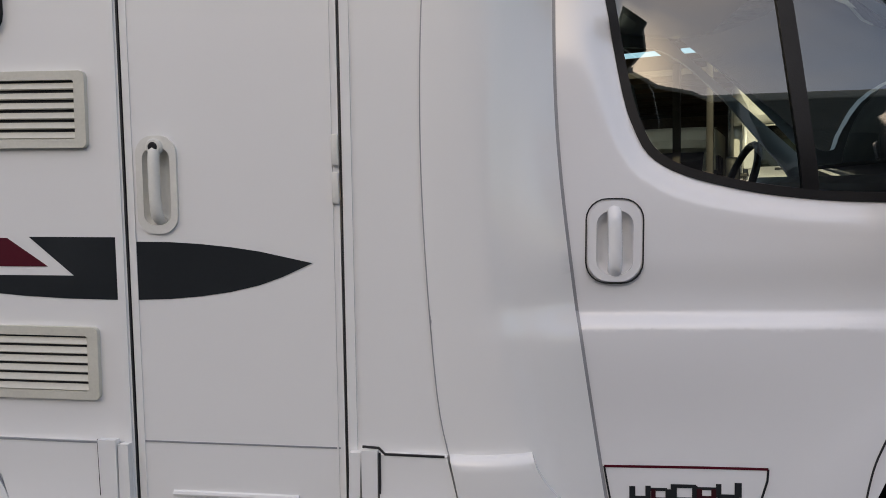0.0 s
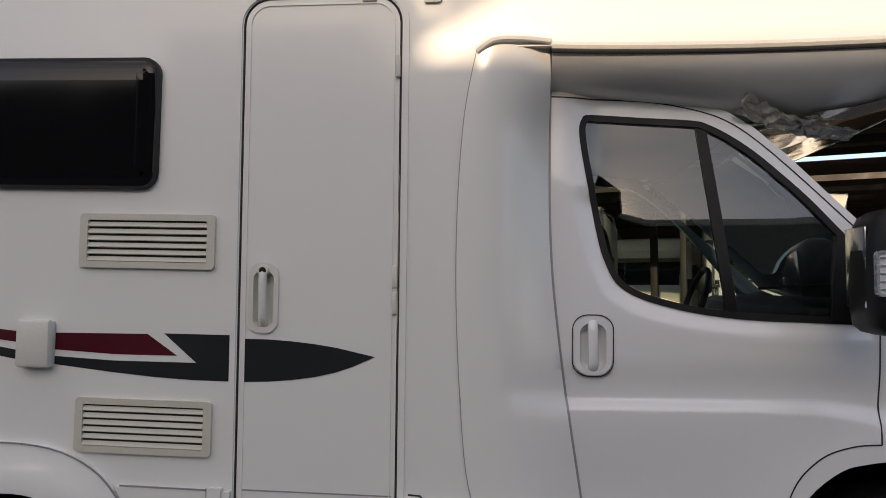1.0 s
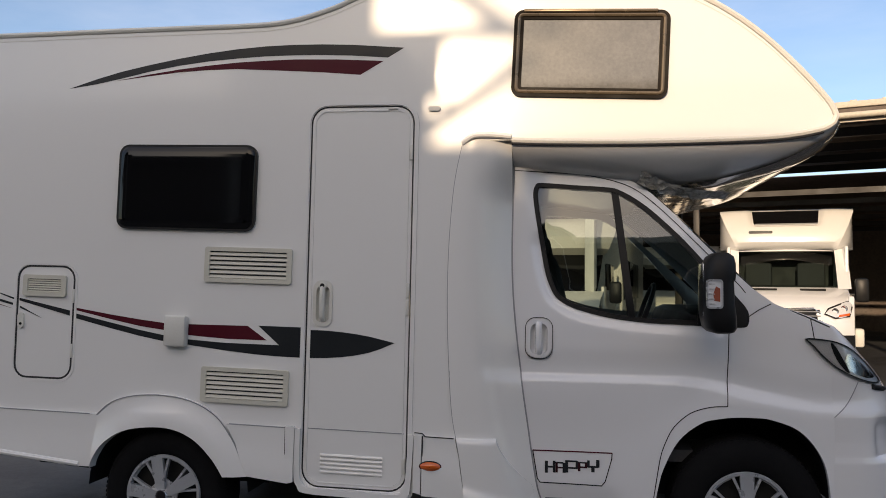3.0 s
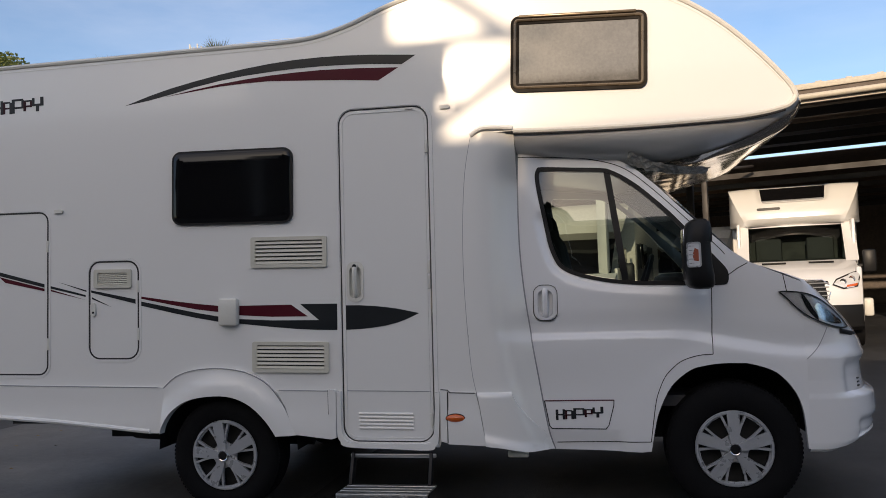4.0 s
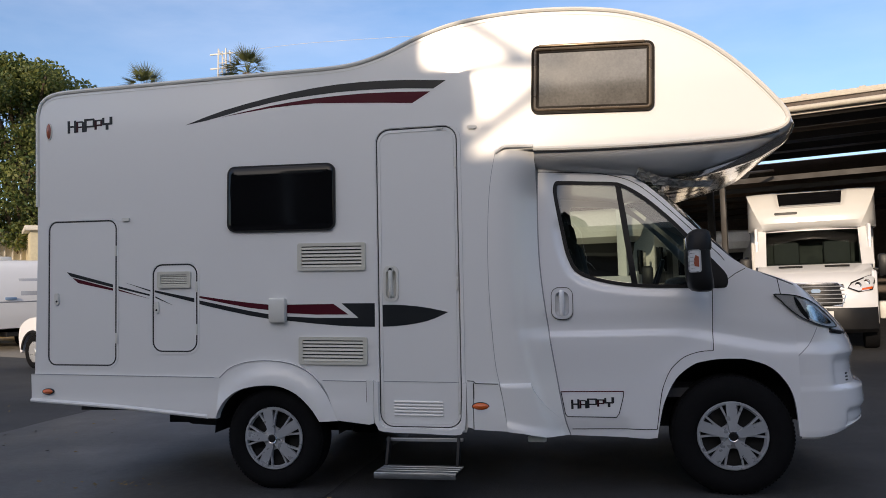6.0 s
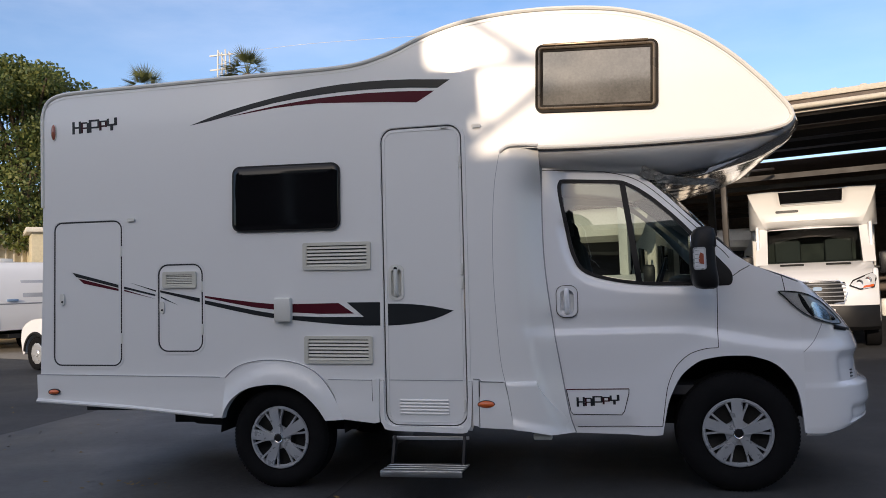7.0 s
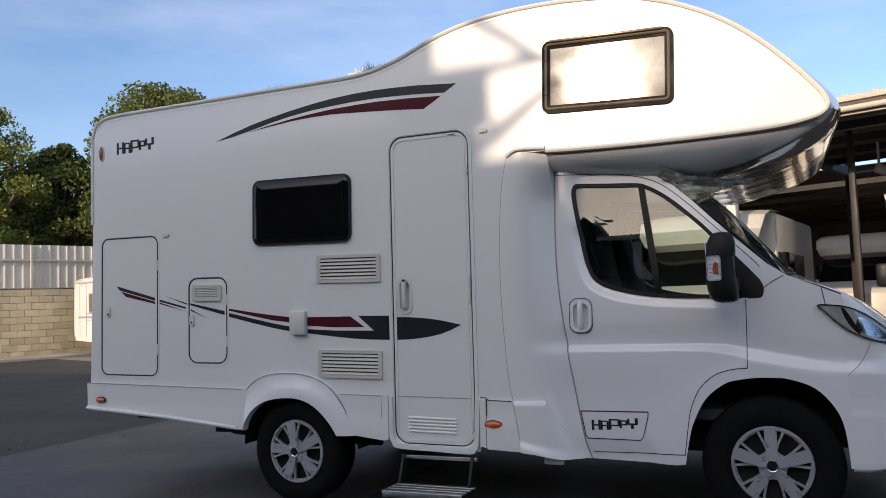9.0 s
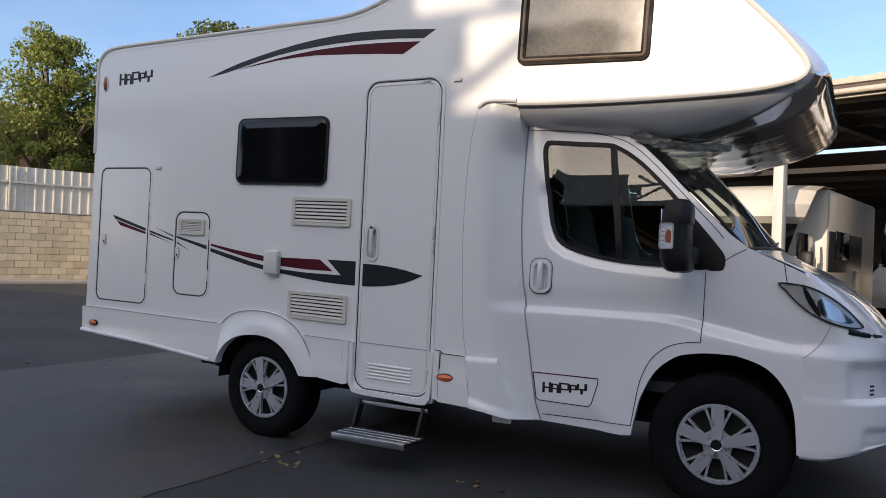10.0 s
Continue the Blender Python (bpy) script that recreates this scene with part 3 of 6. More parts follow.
def hatch(loop, name, label, lock_at, hinges):
    h = part(name, panel(loop, (), 0.001, 0.03), M_BODY, home, label)
    seal("seal", loop, h, 0.001, 0.010)
    part("rim", ring(grow(loop, 0.022), grow(loop, 0.009), -0.003, 0.005), M_BODY, h)
    cx, cz = lock_at
    lk = part("lock", panel(rrect(cx, cz, 0.036, 0.085, 0.017, 5), (), -0.012, 0.014), M_PLASTIC, h)
    part("keyhole", lathe([(0.0, 0.0), (0.007, 0.0), (0.008, 0.004)], 12, (cx + 0.002, -0.015, cz - 0.018)), M_BLACK, lk)
    for x, z in hinges:
        part("hinge", box(x, -0.004, z, 0.016, 0.01, 0.075, 0.003), M_PLASTIC, h)
    return h


hatch(HATCH1, "garage_door", "tall white locker door with rounded corners", (-1.685, 1.345), ((-1.192, 1.68), (-1.197, 1.05)))
h2 = hatch(HATCH2, "locker_door", "small white locker door with louvred vent", (-0.868, 1.262), ((-0.553, 1.40), (-0.555, 1.10)))
louvre(h2, -0.727, 1.455, 0.262, 0.118, 6, y=0.0)
for x, z in ((1.452, 2.385), (-1.105, 1.903)):
    part("awning_light", panel(rrect(x, z, 0.062, 0.024, 0.011, 4), (), -0.014, 0.016), M_PLASTIC, home, "small oval marker fitting")

# lamps on the side
def side_lamp(x, z, w, h, material, name, y=-0.035):
    oval = lambda k, g=0.0: [(x + (w / 2 + g) * k * math.cos(a), z + (h / 2 + g) * k * math.sin(a)) for a in np.linspace(0, 2 * math.pi, 25)[:-1]]
    lamp = part(name, panel(oval(1, 0.005), (), y, 0.03), M_BLACK if material is M_ORANGE else M_PLASTIC, home)
    rows = [[(a, y - 0.001 + dep, b) for a, b in oval(k) + oval(k)[:1]] for k, dep in ((1.0, 0.0), (0.8, -0.008), (0.45, -0.013), (0.05, -0.015))]
    part("lens", grid(rows), material, lamp)


side_lamp(-1.745, 0.673, 0.085, 0.036, M_ORANGE, "side_marker_lamp")
side_lamp(1.454, 0.573, 0.105, 0.044, M_ORANGE, "side_marker_lamp")
side_lamp(-1.741, 2.592, 0.038, 0.115, M_REDLENS, "end_outline_lamp", -0.008)

# ---------------------------------------------------------------- stripes
def decal(pts, material, name="stripe", y=0.0, smooth_n=0):
    return part(name, panel(pts, (), y - 0.0015, 0.002), material, home, smooth=False)


decal([(-0.621, 2.555), (-0.46, 2.602), (-0.308, 2.640), (-0.14, 2.672), (0.036, 2.701), (0.2, 2.723), (0.37, 2.740), (0.53, 2.749), (0.695, 2.751), (0.85, 2.747), (1.011, 2.738), (1.288, 2.712),
       (1.202, 2.663), (1.01, 2.681), (0.85, 2.690), (0.694, 2.695), (0.53, 2.695), (0.369, 2.689), (0.2, 2.679), (0.035, 2.662), (-0.14, 2.635), (-0.308, 2.602), (-0.46, 2.575)], M_GREY, "upper_grey_stripe")
decal([(-0.335, 2.591), (-0.15, 2.618), (0.035, 2.641), (0.2, 2.656), (0.369, 2.667), (0.53, 2.671), (0.694, 2.672), (0.931, 2.663), (1.179, 2.646), (1.054, 2.577), (0.851, 2.597), (0.612, 2.615), (0.368, 2.632), (0.2, 2.632), (0.035, 2.626), (-0.15, 2.609)], M_RED, "upper_red_stripe")
decal([(0.806, 1.239), (0.89, 1.237), (0.972, 1.231), (1.05, 1.222), (1.125, 1.210), (1.256, 1.180), (1.18, 1.147), (1.12, 1.127), (1.046, 1.111), (0.97, 1.101), (0.892, 1.095), (0.802, 1.093)], M_GREY, "door_arrow_stripe", 0.002)
decal([(0.521, 1.256), (0.755, 1.251), (0.751, 1.094), (0.62, 1.098), (0.498, 1.106), (0.337, 1.122), (0.124, 1.148), (0.125, 1.176), (0.338, 1.162), (0.637, 1.156)], M_GREY, "lower_grey_stripe")
decal([(0.004, 1.160), (-0.159, 1.190), (-0.329, 1.228), (-0.545, 1.280), (-0.545, 1.306), (-0.329, 1.259), (-0.159, 1.222), (0.005, 1.192)], M_GREY, "lower_grey_stripe")
decal([(0.127, 1.257), (0.461, 1.254), (0.568, 1.180), (0.338, 1.184), (0.125, 1.199)], M_RED, "lower_red_stripe")
decal([(0.006, 1.259), (-0.158, 1.278), (-0.328, 1.302), (-0.545, 1.337), (-0.545, 1.324), (-0.329, 1.277), (-0.159, 1.243), (0.005, 1.221)], M_RED, "lower_red_stripe")
decal([(-1.603, 1.541), (-1.222, 1.438), (-1.222, 1.416), (-1.57, 1.507)], M_GREY, "rear_grey_stripe", 0.0)
decal([(-1.555, 1.496), (-1.222, 1.409), (-1.222, 1.393), (-1.508, 1.456)], M_RED, "rear_red_stripe", 0.0)
decal([(-1.177, 1.424), (-0.925, 1.358), (-0.925, 1.346), (-1.177, 1.408)], M_GREY, "rear_grey_stripe")
decal([(-1.177, 1.402), (-0.925, 1.326), (-1.173, 1.390)], M_RED, "rear_red_stripe")
decal([(-1.126, 1.449), (-0.918, 1.387), (-0.918, 1.377)], M_GREY, "rear_grey_stripe")
decal([(-0.885, 1.386), (-0.575, 1.320), (-0.575, 1.292), (-0.885, 1.372)], M_GREY, "locker_grey_stripe", 0.0)
decal([(-0.88, 1.342), (-0.744, 1.276), (-0.88, 1.331)], M_GREY, "locker_grey_stripe", 0.0)

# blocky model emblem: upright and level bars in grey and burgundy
EMBLEM_BARS = ("0,0,.08,.97,g .215,.05,.07,.95,g .05,.43,.2,.14,g .28,.80,.22,.12,g .29,.07,.06,.8,r .48,.07,.08,.8,g .30,.40,.2,.12,r"
               " .55,.10,.08,.92,g .55,.95,.33,.14,g .83,.45,.07,.6,g .6,.42,.28,.13,g .89,.25,.07,.68,r .89,.88,.26,.12,g 1.08,.52,.06,.42,r .93,.52,.18,.12,r"
               " 1.14,.60,.07,.55,g 1.38,.62,.09,.6,g 1.16,.58,.28,.15,g 1.25,.22,.09,.40,g")


def emblem(x, z, w, h, fy, drop=0.0):
    e = None
    for i, item in enumerate(EMBLEM_BARS.split()):
        a, b, c, d, k = item.split(",")
        a, b, c, d = (float(q) for q in (a, b, c, d))
        sx = w / 1.47
        x0, x1, z0, z1 = x + a * sx, x + (a + c) * sx, z + b * h - a * sx * drop, z + (b + d) * h - a * sx * drop
        y0 = fy(x0, z0) if callable(fy) else fy
        bm = panel([(x0, z0), (x1, z0), (x1, z1), (x0, z1)], (), y0 - 0.002 - 0.0004 * (i % 3), 0.003)
        if e is None:
            e = part("emblem", bm, M_GREY, home, "blocky grey and burgundy emblem", smooth=False)
        else:
            part("emblem_bar", bm, M_GREY if k == "g" else M_DARKRED, e, smooth=False)


emblem(-1.585, 2.566, 0.375, 0.095, 0.0, 0.05)

# ---------------------------------------------------------------- skirts and rear wheel arch
def skirt_y(x, z):
    return -0.022 - 0.014 * smooth(0.62, 0.56, z) + 0.03 * smooth(0.56, 0.46, z) * 0


REAR_BOTTOM = [(-1.89, 0.600), (-1.111, 0.548), (-0.50, 0.487)]
part("rear_skirt", panel([(-1.895, 0.797), (-0.372, 0.764), (-0.30, 0.72), (-0.385, 0.60), (-0.40, 0.488), (-0.50, 0.487), (-1.111, 0.548), (-1.89, 0.600)], (), skirt_y, 0.05, 0.06), M_BODY, home)
part("skirt_lip", sweep([(-1.885, -0.030, 0.612), (-1.111, -0.030, 0.560), (-0.47, -0.030, 0.499)], 0.016, n=8), M_BODY, home)
part("skirt_line", ribbon([(-1.89, 0.800), (-0.42, 0.766)], 0.005, -0.022), M_GREYSEAL, home)
ARCH_OUT = [(-0.379, 0.763), (-0.293, 0.833), (-0.165, 0.871), (0.003, 0.878), (0.168, 0.851), (0.31, 0.775), (0.408, 0.643), (0.484, 0.475)]
ARCH_IN = [(-0.392, 0.486), (-0.375, 0.54), (-0.317, 0.62), (-0.21, 0.686), (-0.062, 0.713), (0.083, 0.706), (0.205, 0.653), (0.305, 0.559), (0.364, 0.473)]


def arch_y(x, z):
    r = math.hypot(x - 0.0, (z - 0.33))
    return -0.025 - 0.035 * smooth(0.54, 0.42, r)


part("rear_wheel_arch", panel(curve(ARCH_OUT, 4) + list(reversed(curve(ARCH_IN, 4))), (), arch_y, 0.06, 0.05), M_BODY, home, "moulded wheel arch flare")
part("arch_line", ribbon(curve(ARCH_OUT, 4), 0.005, -0.026), M_GREYSEAL, home)
part("mid_skirt", panel([(0.36, 0.738), (0.735, 0.730), (0.735, 0.46), (0.705, 0.452), (0.484, 0.478), (0.415, 0.643)], (), skirt_y, 0.05, 0.06), M_BODY, home)
part("skirt_line", ribbon([(0.38, 0.742), (0.69, 0.734)], 0.005, -0.022), M_GREYSEAL, home)
part("corner_post", panel([(0.690, 0.742), (0.738, 0.742), (0.735, 0.46), (0.692, 0.46)], (), -0.030, 0.02), M_BODY, home)
part("corner_post", panel([(1.368, 0.728), (1.408, 0.727), (1.402, 0.43), (1.365, 0.44)], (), -0.030, 0.02), M_BODY, home)
part("post_gap", ribbon([(1.412, 0.722), (1.408, 0.43)], 0.005, -0.024), M_SEAMSHADE, home)
part("post_gap", ribbon([(0.689, 0.742), (0.688, 0.46)], 0.005, -0.024), M_SEAMSHADE, home)
part("front_skirt", panel([(1.41, 0.715), (1.575, 0.712), (1.595, 0.62), (1.628, 0.415), (1.41, 0.425)], (), skirt_y, 0.05, 0.06), M_BODY, home)
part("skirt_line", ribbon([(1.37, 0.735), (1.41, 0.732), (1.425, 0.717), (1.57, 0.713)], 0.005, -0.022), M_SEAMSHADE, home)
DOOR_LOW = [(0.742, 0.73), (0.738, 0.50), (0.755, 0.44), (0.80, 0.405), (1.05, 0.395), (1.29, 0.387), (1.33, 0.41), (1.35, 0.455), (1.366, 0.72)]
DOOR_LOW_IN = [(1.338, 0.72), (1.325, 0.50), (1.305, 0.445), (1.27, 0.423), (1.05, 0.428), (0.825, 0.432), (0.785, 0.455), (0.768, 0.50), (0.768, 0.73)]
part("door_surround", panel(curve(DOOR_LOW, 4) + curve(DOOR_LOW_IN, 4), (), -0.026, 0.03), M_BODY, home)

# ---------------------------------------------------------------- fairing between living body and cab
# ---------------------------------------------------------------- cab
CABY = 0.128


SILL = np.array([(1.99, 1.70), (2.015, 1.574), (2.04, 1.49), (2.073, 1.427), (2.13, 1.386), (2.213, 1.356), (2.33, 1.328), (2.456, 1.310), (2.56, 1.302), (2.696, 1.297), (2.9, 1.290)])


def window_gap(x, z):
    """Distance from (x, z) to the lower edge of the cab window."""
    a, d = SILL[:-1], SILL[1:] - SILL[:-1]
    q = np.array((x, z)) - a
    f = np.clip((q * d).sum(1) / (d * d).sum(1), 0, 1)
    return float(np.min(np.linalg.norm(q - d * f[:, None], axis=1)))


def cab_y(x, z):
    lean = (0.060 + 0.032 * smooth(1.88, 2.04, x)) * max(0.0, (z - 1.27) / 0.83) ** 1.25 if z > 1.27 else 0.0
    q = z + 0.11 * smooth(2.65, 3.40, x)
    shelf = (-0.030 * smooth(1.036 + 0.02 * smooth(2.5, 3.2, x), 0.996 - 0.03 * smooth(2.5, 3.2, x), q) + 0.015 * smooth(1.18, 1.05, q)) * (1 - 0.25 * smooth(2.5, 3.3, x)) + 0.018 * smooth(0.98, 0.7, z) * (1 - smooth(2.1, 2.75, x))
    r = math.hypot(x - 3.0, z - 0.33)
    flare = -0.007 * smooth(0.66, 0.57, r) * smooth(0.30, 0.42, z) * (1 - smooth(3.0, 3.38, x))
    sill = 0.014 * smooth(0.060, 0.018, window_gap(x, z)) if 1.2 < z < 1.75 and x < 2.9 else 0.0
    low = 0.02 * smooth(0.5, 0.36, z) * smooth(0.56, 0.66, r)
    wrap = 0.012 * max(0.0, (x - 3.12) / 0.28) ** 2
    return CABY + lean + shelf + flare + low + wrap + sill


def fair_y(x, z):
    a, c, b = lerp_line(FAIR_L, z), lerp_line(FAIR_C, z), lerp_line(CAB_L, z)
    end = 0.05 + (cab_y(b, min(z, 2.14)) - 0.054) * smooth(2.16, 1.90, z)
    t = min(1.0, max(0.0, (x - a) / (b - a)))
    return -0.004 - 0.010 * math.sin(math.pi * t) + (end + 0.004) * t ** 2.2 + 0.030 * smooth(c - 0.014, c + 0.016, x) * (1 - t) ** 0.7


fo = curve(FAIR_L, 5) + [(1.75, 0.40), (1.86, 0.372)] + list(reversed(curve(CAB_L, 5))) + [(1.845, 2.228), (1.72, 2.232), (1.63, 2.226)]
part("cab_fairing", panel(fo, (), fair_y, 0.16, 0.03), M_BODY, home, "rounded white fairing")
part("fairing_seam", ribbon(curve(FAIR_L, 5), 0.006, 0.0, 0.004), M_GREYSEAL, home)
part("fairing_cap", sweep(curve([(1.60, -0.006, 2.205), (1.66, -0.022, 2.238), (1.75, -0.02, 2.240), (1.845, -0.004, 2.232)], 6), 0.014), M_BODY, home)

def foot_y(x, z):
    a, b = lerp_line(FAIR_L, z), lerp_line(CAB_L, z)
    t = min(1.0, max(0.0, (x - a) / (b - a)))
    return fair_y(x, z) - 0.004 - 0.024 * (1 - smooth(0.55, 0.95, t)) * smooth(0.722, 0.700, z) - 0.020 * smooth(0.50, 0.43, z + 0.10 * t) * (1 - smooth(0.8, 1.0, t))


FOOT = curve([(1.582, 0.714), (1.60, 0.62), (1.628, 0.415)], 5) + [(1.72, 0.405), (1.86, 0.374), (1.975, 0.366)] + curve([(1.955, 0.47), (1.87, 0.555), (1.80, 0.655), (1.778, 0.714)], 5)
part("fairing_foot", panel(FOOT, (), foot_y, 0.03, 0.016), M_BODY, home)

PILLAR = [(1.848, 2.16), (2.10, 2.125), (2.238, 2.10), (2.40, 2.055), (2.47, 2.022), (2.55, 1.966), (2.65, 1.871), (2.764, 1.748), (2.877, 1.630), (3.036, 1.475), (3.132, 1.405), (3.22, 1.365), (3.31, 1.325), (3.40, 1.285)]
FARCH = [(2.548, 0.356), (2.57, 0.47), (2.60, 0.583), (2.673, 0.723), (2.777, 0.81), (2.86, 0.835), (2.945, 0.846), (3.03, 0.847), (3.108, 0.840), (3.235, 0.792), (3.326, 0.69), (3.368, 0.572), (3.384, 0.372)]
WINDOW = [(1.955, 1.965), (1.965, 2.005), (1.995, 2.018), (2.17, 2.004), (2.342, 1.990), (2.394, 1.975), (2.465, 1.935), (2.547, 1.873), (2.63, 1.795), (2.712, 1.712), (2.80, 1.61), (2.889, 1.507), (2.955, 1.43),
          (3.005, 1.362), (3.004, 1.300), (2.97, 1.288), (2.85, 1.290), (2.696, 1.297), (2.56, 1.302), (2.456, 1.310), (2.33, 1.328), (2.213, 1.356), (2.13, 1.386), (2.073, 1.427), (2.04, 1.49), (2.015, 1.574), (1.983, 1.759), (1.962, 1.89)]
WINDOW = curve(WINDOW, 3, True)
FARCH = curve(FARCH, 4)
cab_outline = PILLAR + [(3.40, 1.0), (3.40, 0.6), (3.395, 0.372)] + list(reversed(FARCH)) + [(2.50, 0.35), (2.25, 0.356), (2.004, 0.362)] + list(reversed(CAB_L[:-1]))
part("cab_side", panel(cab_outline, [WINDOW, handle_hole(1.985, 1.213, 0.130, 0.20)], cab_y, 0.03, 0.022, extra=[(1.91 + 0.02 * i, z - 0.11 * smooth(2.65, 3.40, 1.91 + 0.02 * i)) for i in range(70) for z in (1.050, 1.044, 1.036, 1.028, 1.019, 1.010, 1.001, 0.993, 0.985)]), M_CAB, home, "glossy white cab side")
WIN_IN = grow(WINDOW, -0.018)
wf = part("cab_window_frame", ring(grow(WINDOW, 0.005), WIN_IN, lambda x, z: cab_y(x, z) - 0.003, 0.02), M_BLACK, home, "black rubber window frame")
part("side_glass", panel(grow(WINDOW, -0.02), (), lambda x, z: cab_y(x, z) + 0.010, 0.0, 0.08), M_GLASS, wf, "greenish tinted side glass", turned=False).visible_shadow = False
part("window_pillar", panel([(2.350, 2.0), (2.388, 1.98), (2.428, 1.66), (2.470, 1.305), (2.432, 1.316), (2.390, 1.66)], (), lambda x, z: cab_y(x, z) + 0.001, 0.02, 0.08), M_BLACK, wf)
part("mirror_base", panel([(2.80, 1.585), (2.885, 1.50), (2.955, 1.425), (2.998, 1.362), (2.998, 1.305), (2.965, 1.294), (2.77, 1.297), (2.775, 1.42)], (), lambda x, z: cab_y(x, z) - 0.008, 0.02, 0.08), M_BLACK, wf)
SEAMS = [
    curve([(1.852, 2.088), (2.10, 2.075), (2.238, 2.060), (2.38, 2.025), (2.47, 1.985), (2.55, 1.925), (2.65, 1.83), (2.764, 1.712), (2.877, 1.592), (2.965, 1.50), (3.00, 1.455)], 5),
    [(2.918, 1.280), (2.912, 1.09), (2.905, 0.898)],
    curve([(2.905, 0.898), (2.83, 0.893), (2.746, 0.868), (2.69, 0.83), (2.641, 0.776), (2.605, 0.70), (2.585, 0.636), (2.565, 0.52), (2.548, 0.41)], 4),
    [(2.548, 0.41), (2.02, 0.402)],
    [(3.012, 1.338), (3.06, 1.372), (3.118, 1.402)],
    [(3.30, 1.33), (3.315, 1.235)],
]
for s in SEAMS:
    part("panel_gap", ribbon(s, 0.0045, cab_y, 0.0015), M_SEAMSHADE, home)
part("door_gap", ribbon(curve([(x + 0.004, z) for x, z in CAB_L], 5), 0.008, cab_y, 0.003), M_GREYSEAL, home)
handle_rim = rrect(1.985, 1.213, 0.135, 0.205, 0.05, 6, 1)
part("handle_gap", ring(grow(handle_rim, 0.0035), handle_rim, CABY - 0.002, 0.006), M_SEAMSHADE, home)
oval_handle(home, 1.985, 1.213, 0.130, 0.20, CABY - 0.001, False, M_CAB)
PANEL = [(1.956, 0.643), (2.352, 0.645), (2.352, 0.62), (2.315, 0.50), (2.300, 0.479), (1.994, 0.482), (1.98, 0.50)]
part("emblem_panel_line", ribbon([(1.956, 0.643), (2.352, 0.645)], 0.006, cab_y), M_RED, home)
part("emblem_panel_line", ribbon([(2.352, 0.645), (2.35, 0.615), (2.318, 0.502), (2.30, 0.480), (1.994, 0.483), (1.98, 0.50), (1.956, 0.643)], 0.005, cab_y), M_GREY, home)
emblem(2.018, 0.532, 0.272, 0.062, cab_y, 0.0)

# nose of the cab: bumper, wings and bonnet as one skin
ZP = [(0.352, 0.12, 0.02), (0.368, 0.05, 0.004), (0.40, 0.02, 0.0), (0.46, 0.0, 0.0), (0.56, 0.0, 0.0), (0.64, 0.006, 0.0), (0.67, 0.035, 0.004), (0.74, 0.05, 0.006), (0.86, 0.055, 0.0), (0.94, 0.08, 0.0), (1.00, 0.12, 0.0),
      (1.06, 0.17, 0.0), (1.12, 0.23, 0.004), (1.18, 0.30, 0.004), (1.235, 0.38, 0.008), (1.27, 0.45, 0.012), (1.295, 0.53, 0.016)]


def nose(theta, z):
    fi, si = lerp_line([(a[1], a[0]) for a in ZP], z), lerp_line([(a[2], a[0]) for a in ZP], z)
    s, c = math.sin(theta), math.cos(theta)
    px, py = 3.395 + 0.525 * s ** 0.80, 1.15 - (1.15 - cab_y(3.395, z)) * c ** 0.72 if c > 1e-6 else 1.15
    # fog-lamp scoop and the shallow pocket below it
    scoop = 0.026 * smooth(0.30, 0.46, theta) * smooth(0.652, 0.672, z) * smooth(0.875, 0.80, z)
    pocket = 0.018 * smooth(0.44, 0.54, theta) * smooth(0.395, 0.41, z) * smooth(0.535, 0.50, z)
    return (px - fi * s ** 0.9 * 0.98 - (scoop + pocket) * (0.35 + 0.65 * s), py + si * (1 - s) + (scoop + pocket) * 0.9 * c, z + 0.75 * max(0.0, 0.45 - z) * smooth(0.1, 0.8, s))


TH = [math.pi / 2 * i / 44 for i in range(45)]
ZN = sorted({z[0] for z in ZP} | {0.352 + 0.0175 * k for k in range(54)})
half = [[nose(t, z) for t in TH] for z in ZN]
rows = [r + [(x, W - y, z) for x, y, z in reversed(r[:-1])] for r in half]
cowl = []
for x, y, z in rows[-1]:
    d = abs(y - W / 2) / 0.97
    cowl.append((3.135 + 0.075 * (1 - min(1, d) ** 2), y, 1.400 + 0.015 * (1 - min(1, d) ** 2)))
for f in (0.33, 0.66, 1.0):
    rows.append([tuple(a[i] + (b[i] - a[i]) * f + (0.006 * math.sin(math.pi * f) if i == 2 else 0) for i in range(3)) for a, b in zip(rows[len(ZN) - 1], cowl)])
part("cab_nose", grid(rows), M_CAB, home, "glossy white bonnet and bumper")
part("far_cab_side", panel([(1.85, 2.1), (2.4, 2.05), (3.13, 1.39), (3.4, 1.28), (3.4, 0.35), (2.0, 0.36)], [WINDOW], lambda x, z: W - cab_y(x, z) - 0.03, 0.03, 0.1), M_CAB, home)


def nose_y(x, z):
    lo, hi = 0.0, math.pi / 2
    for _ in range(24):
        m = (lo + hi) / 2
        if nose(m, z)[0] < x:
            lo = m
        else:
            hi = m
    return nose(lo, z)[1]


def front_y(x, z):
    return cab_y(x, z) if x < 3.395 else nose_y(x, z)


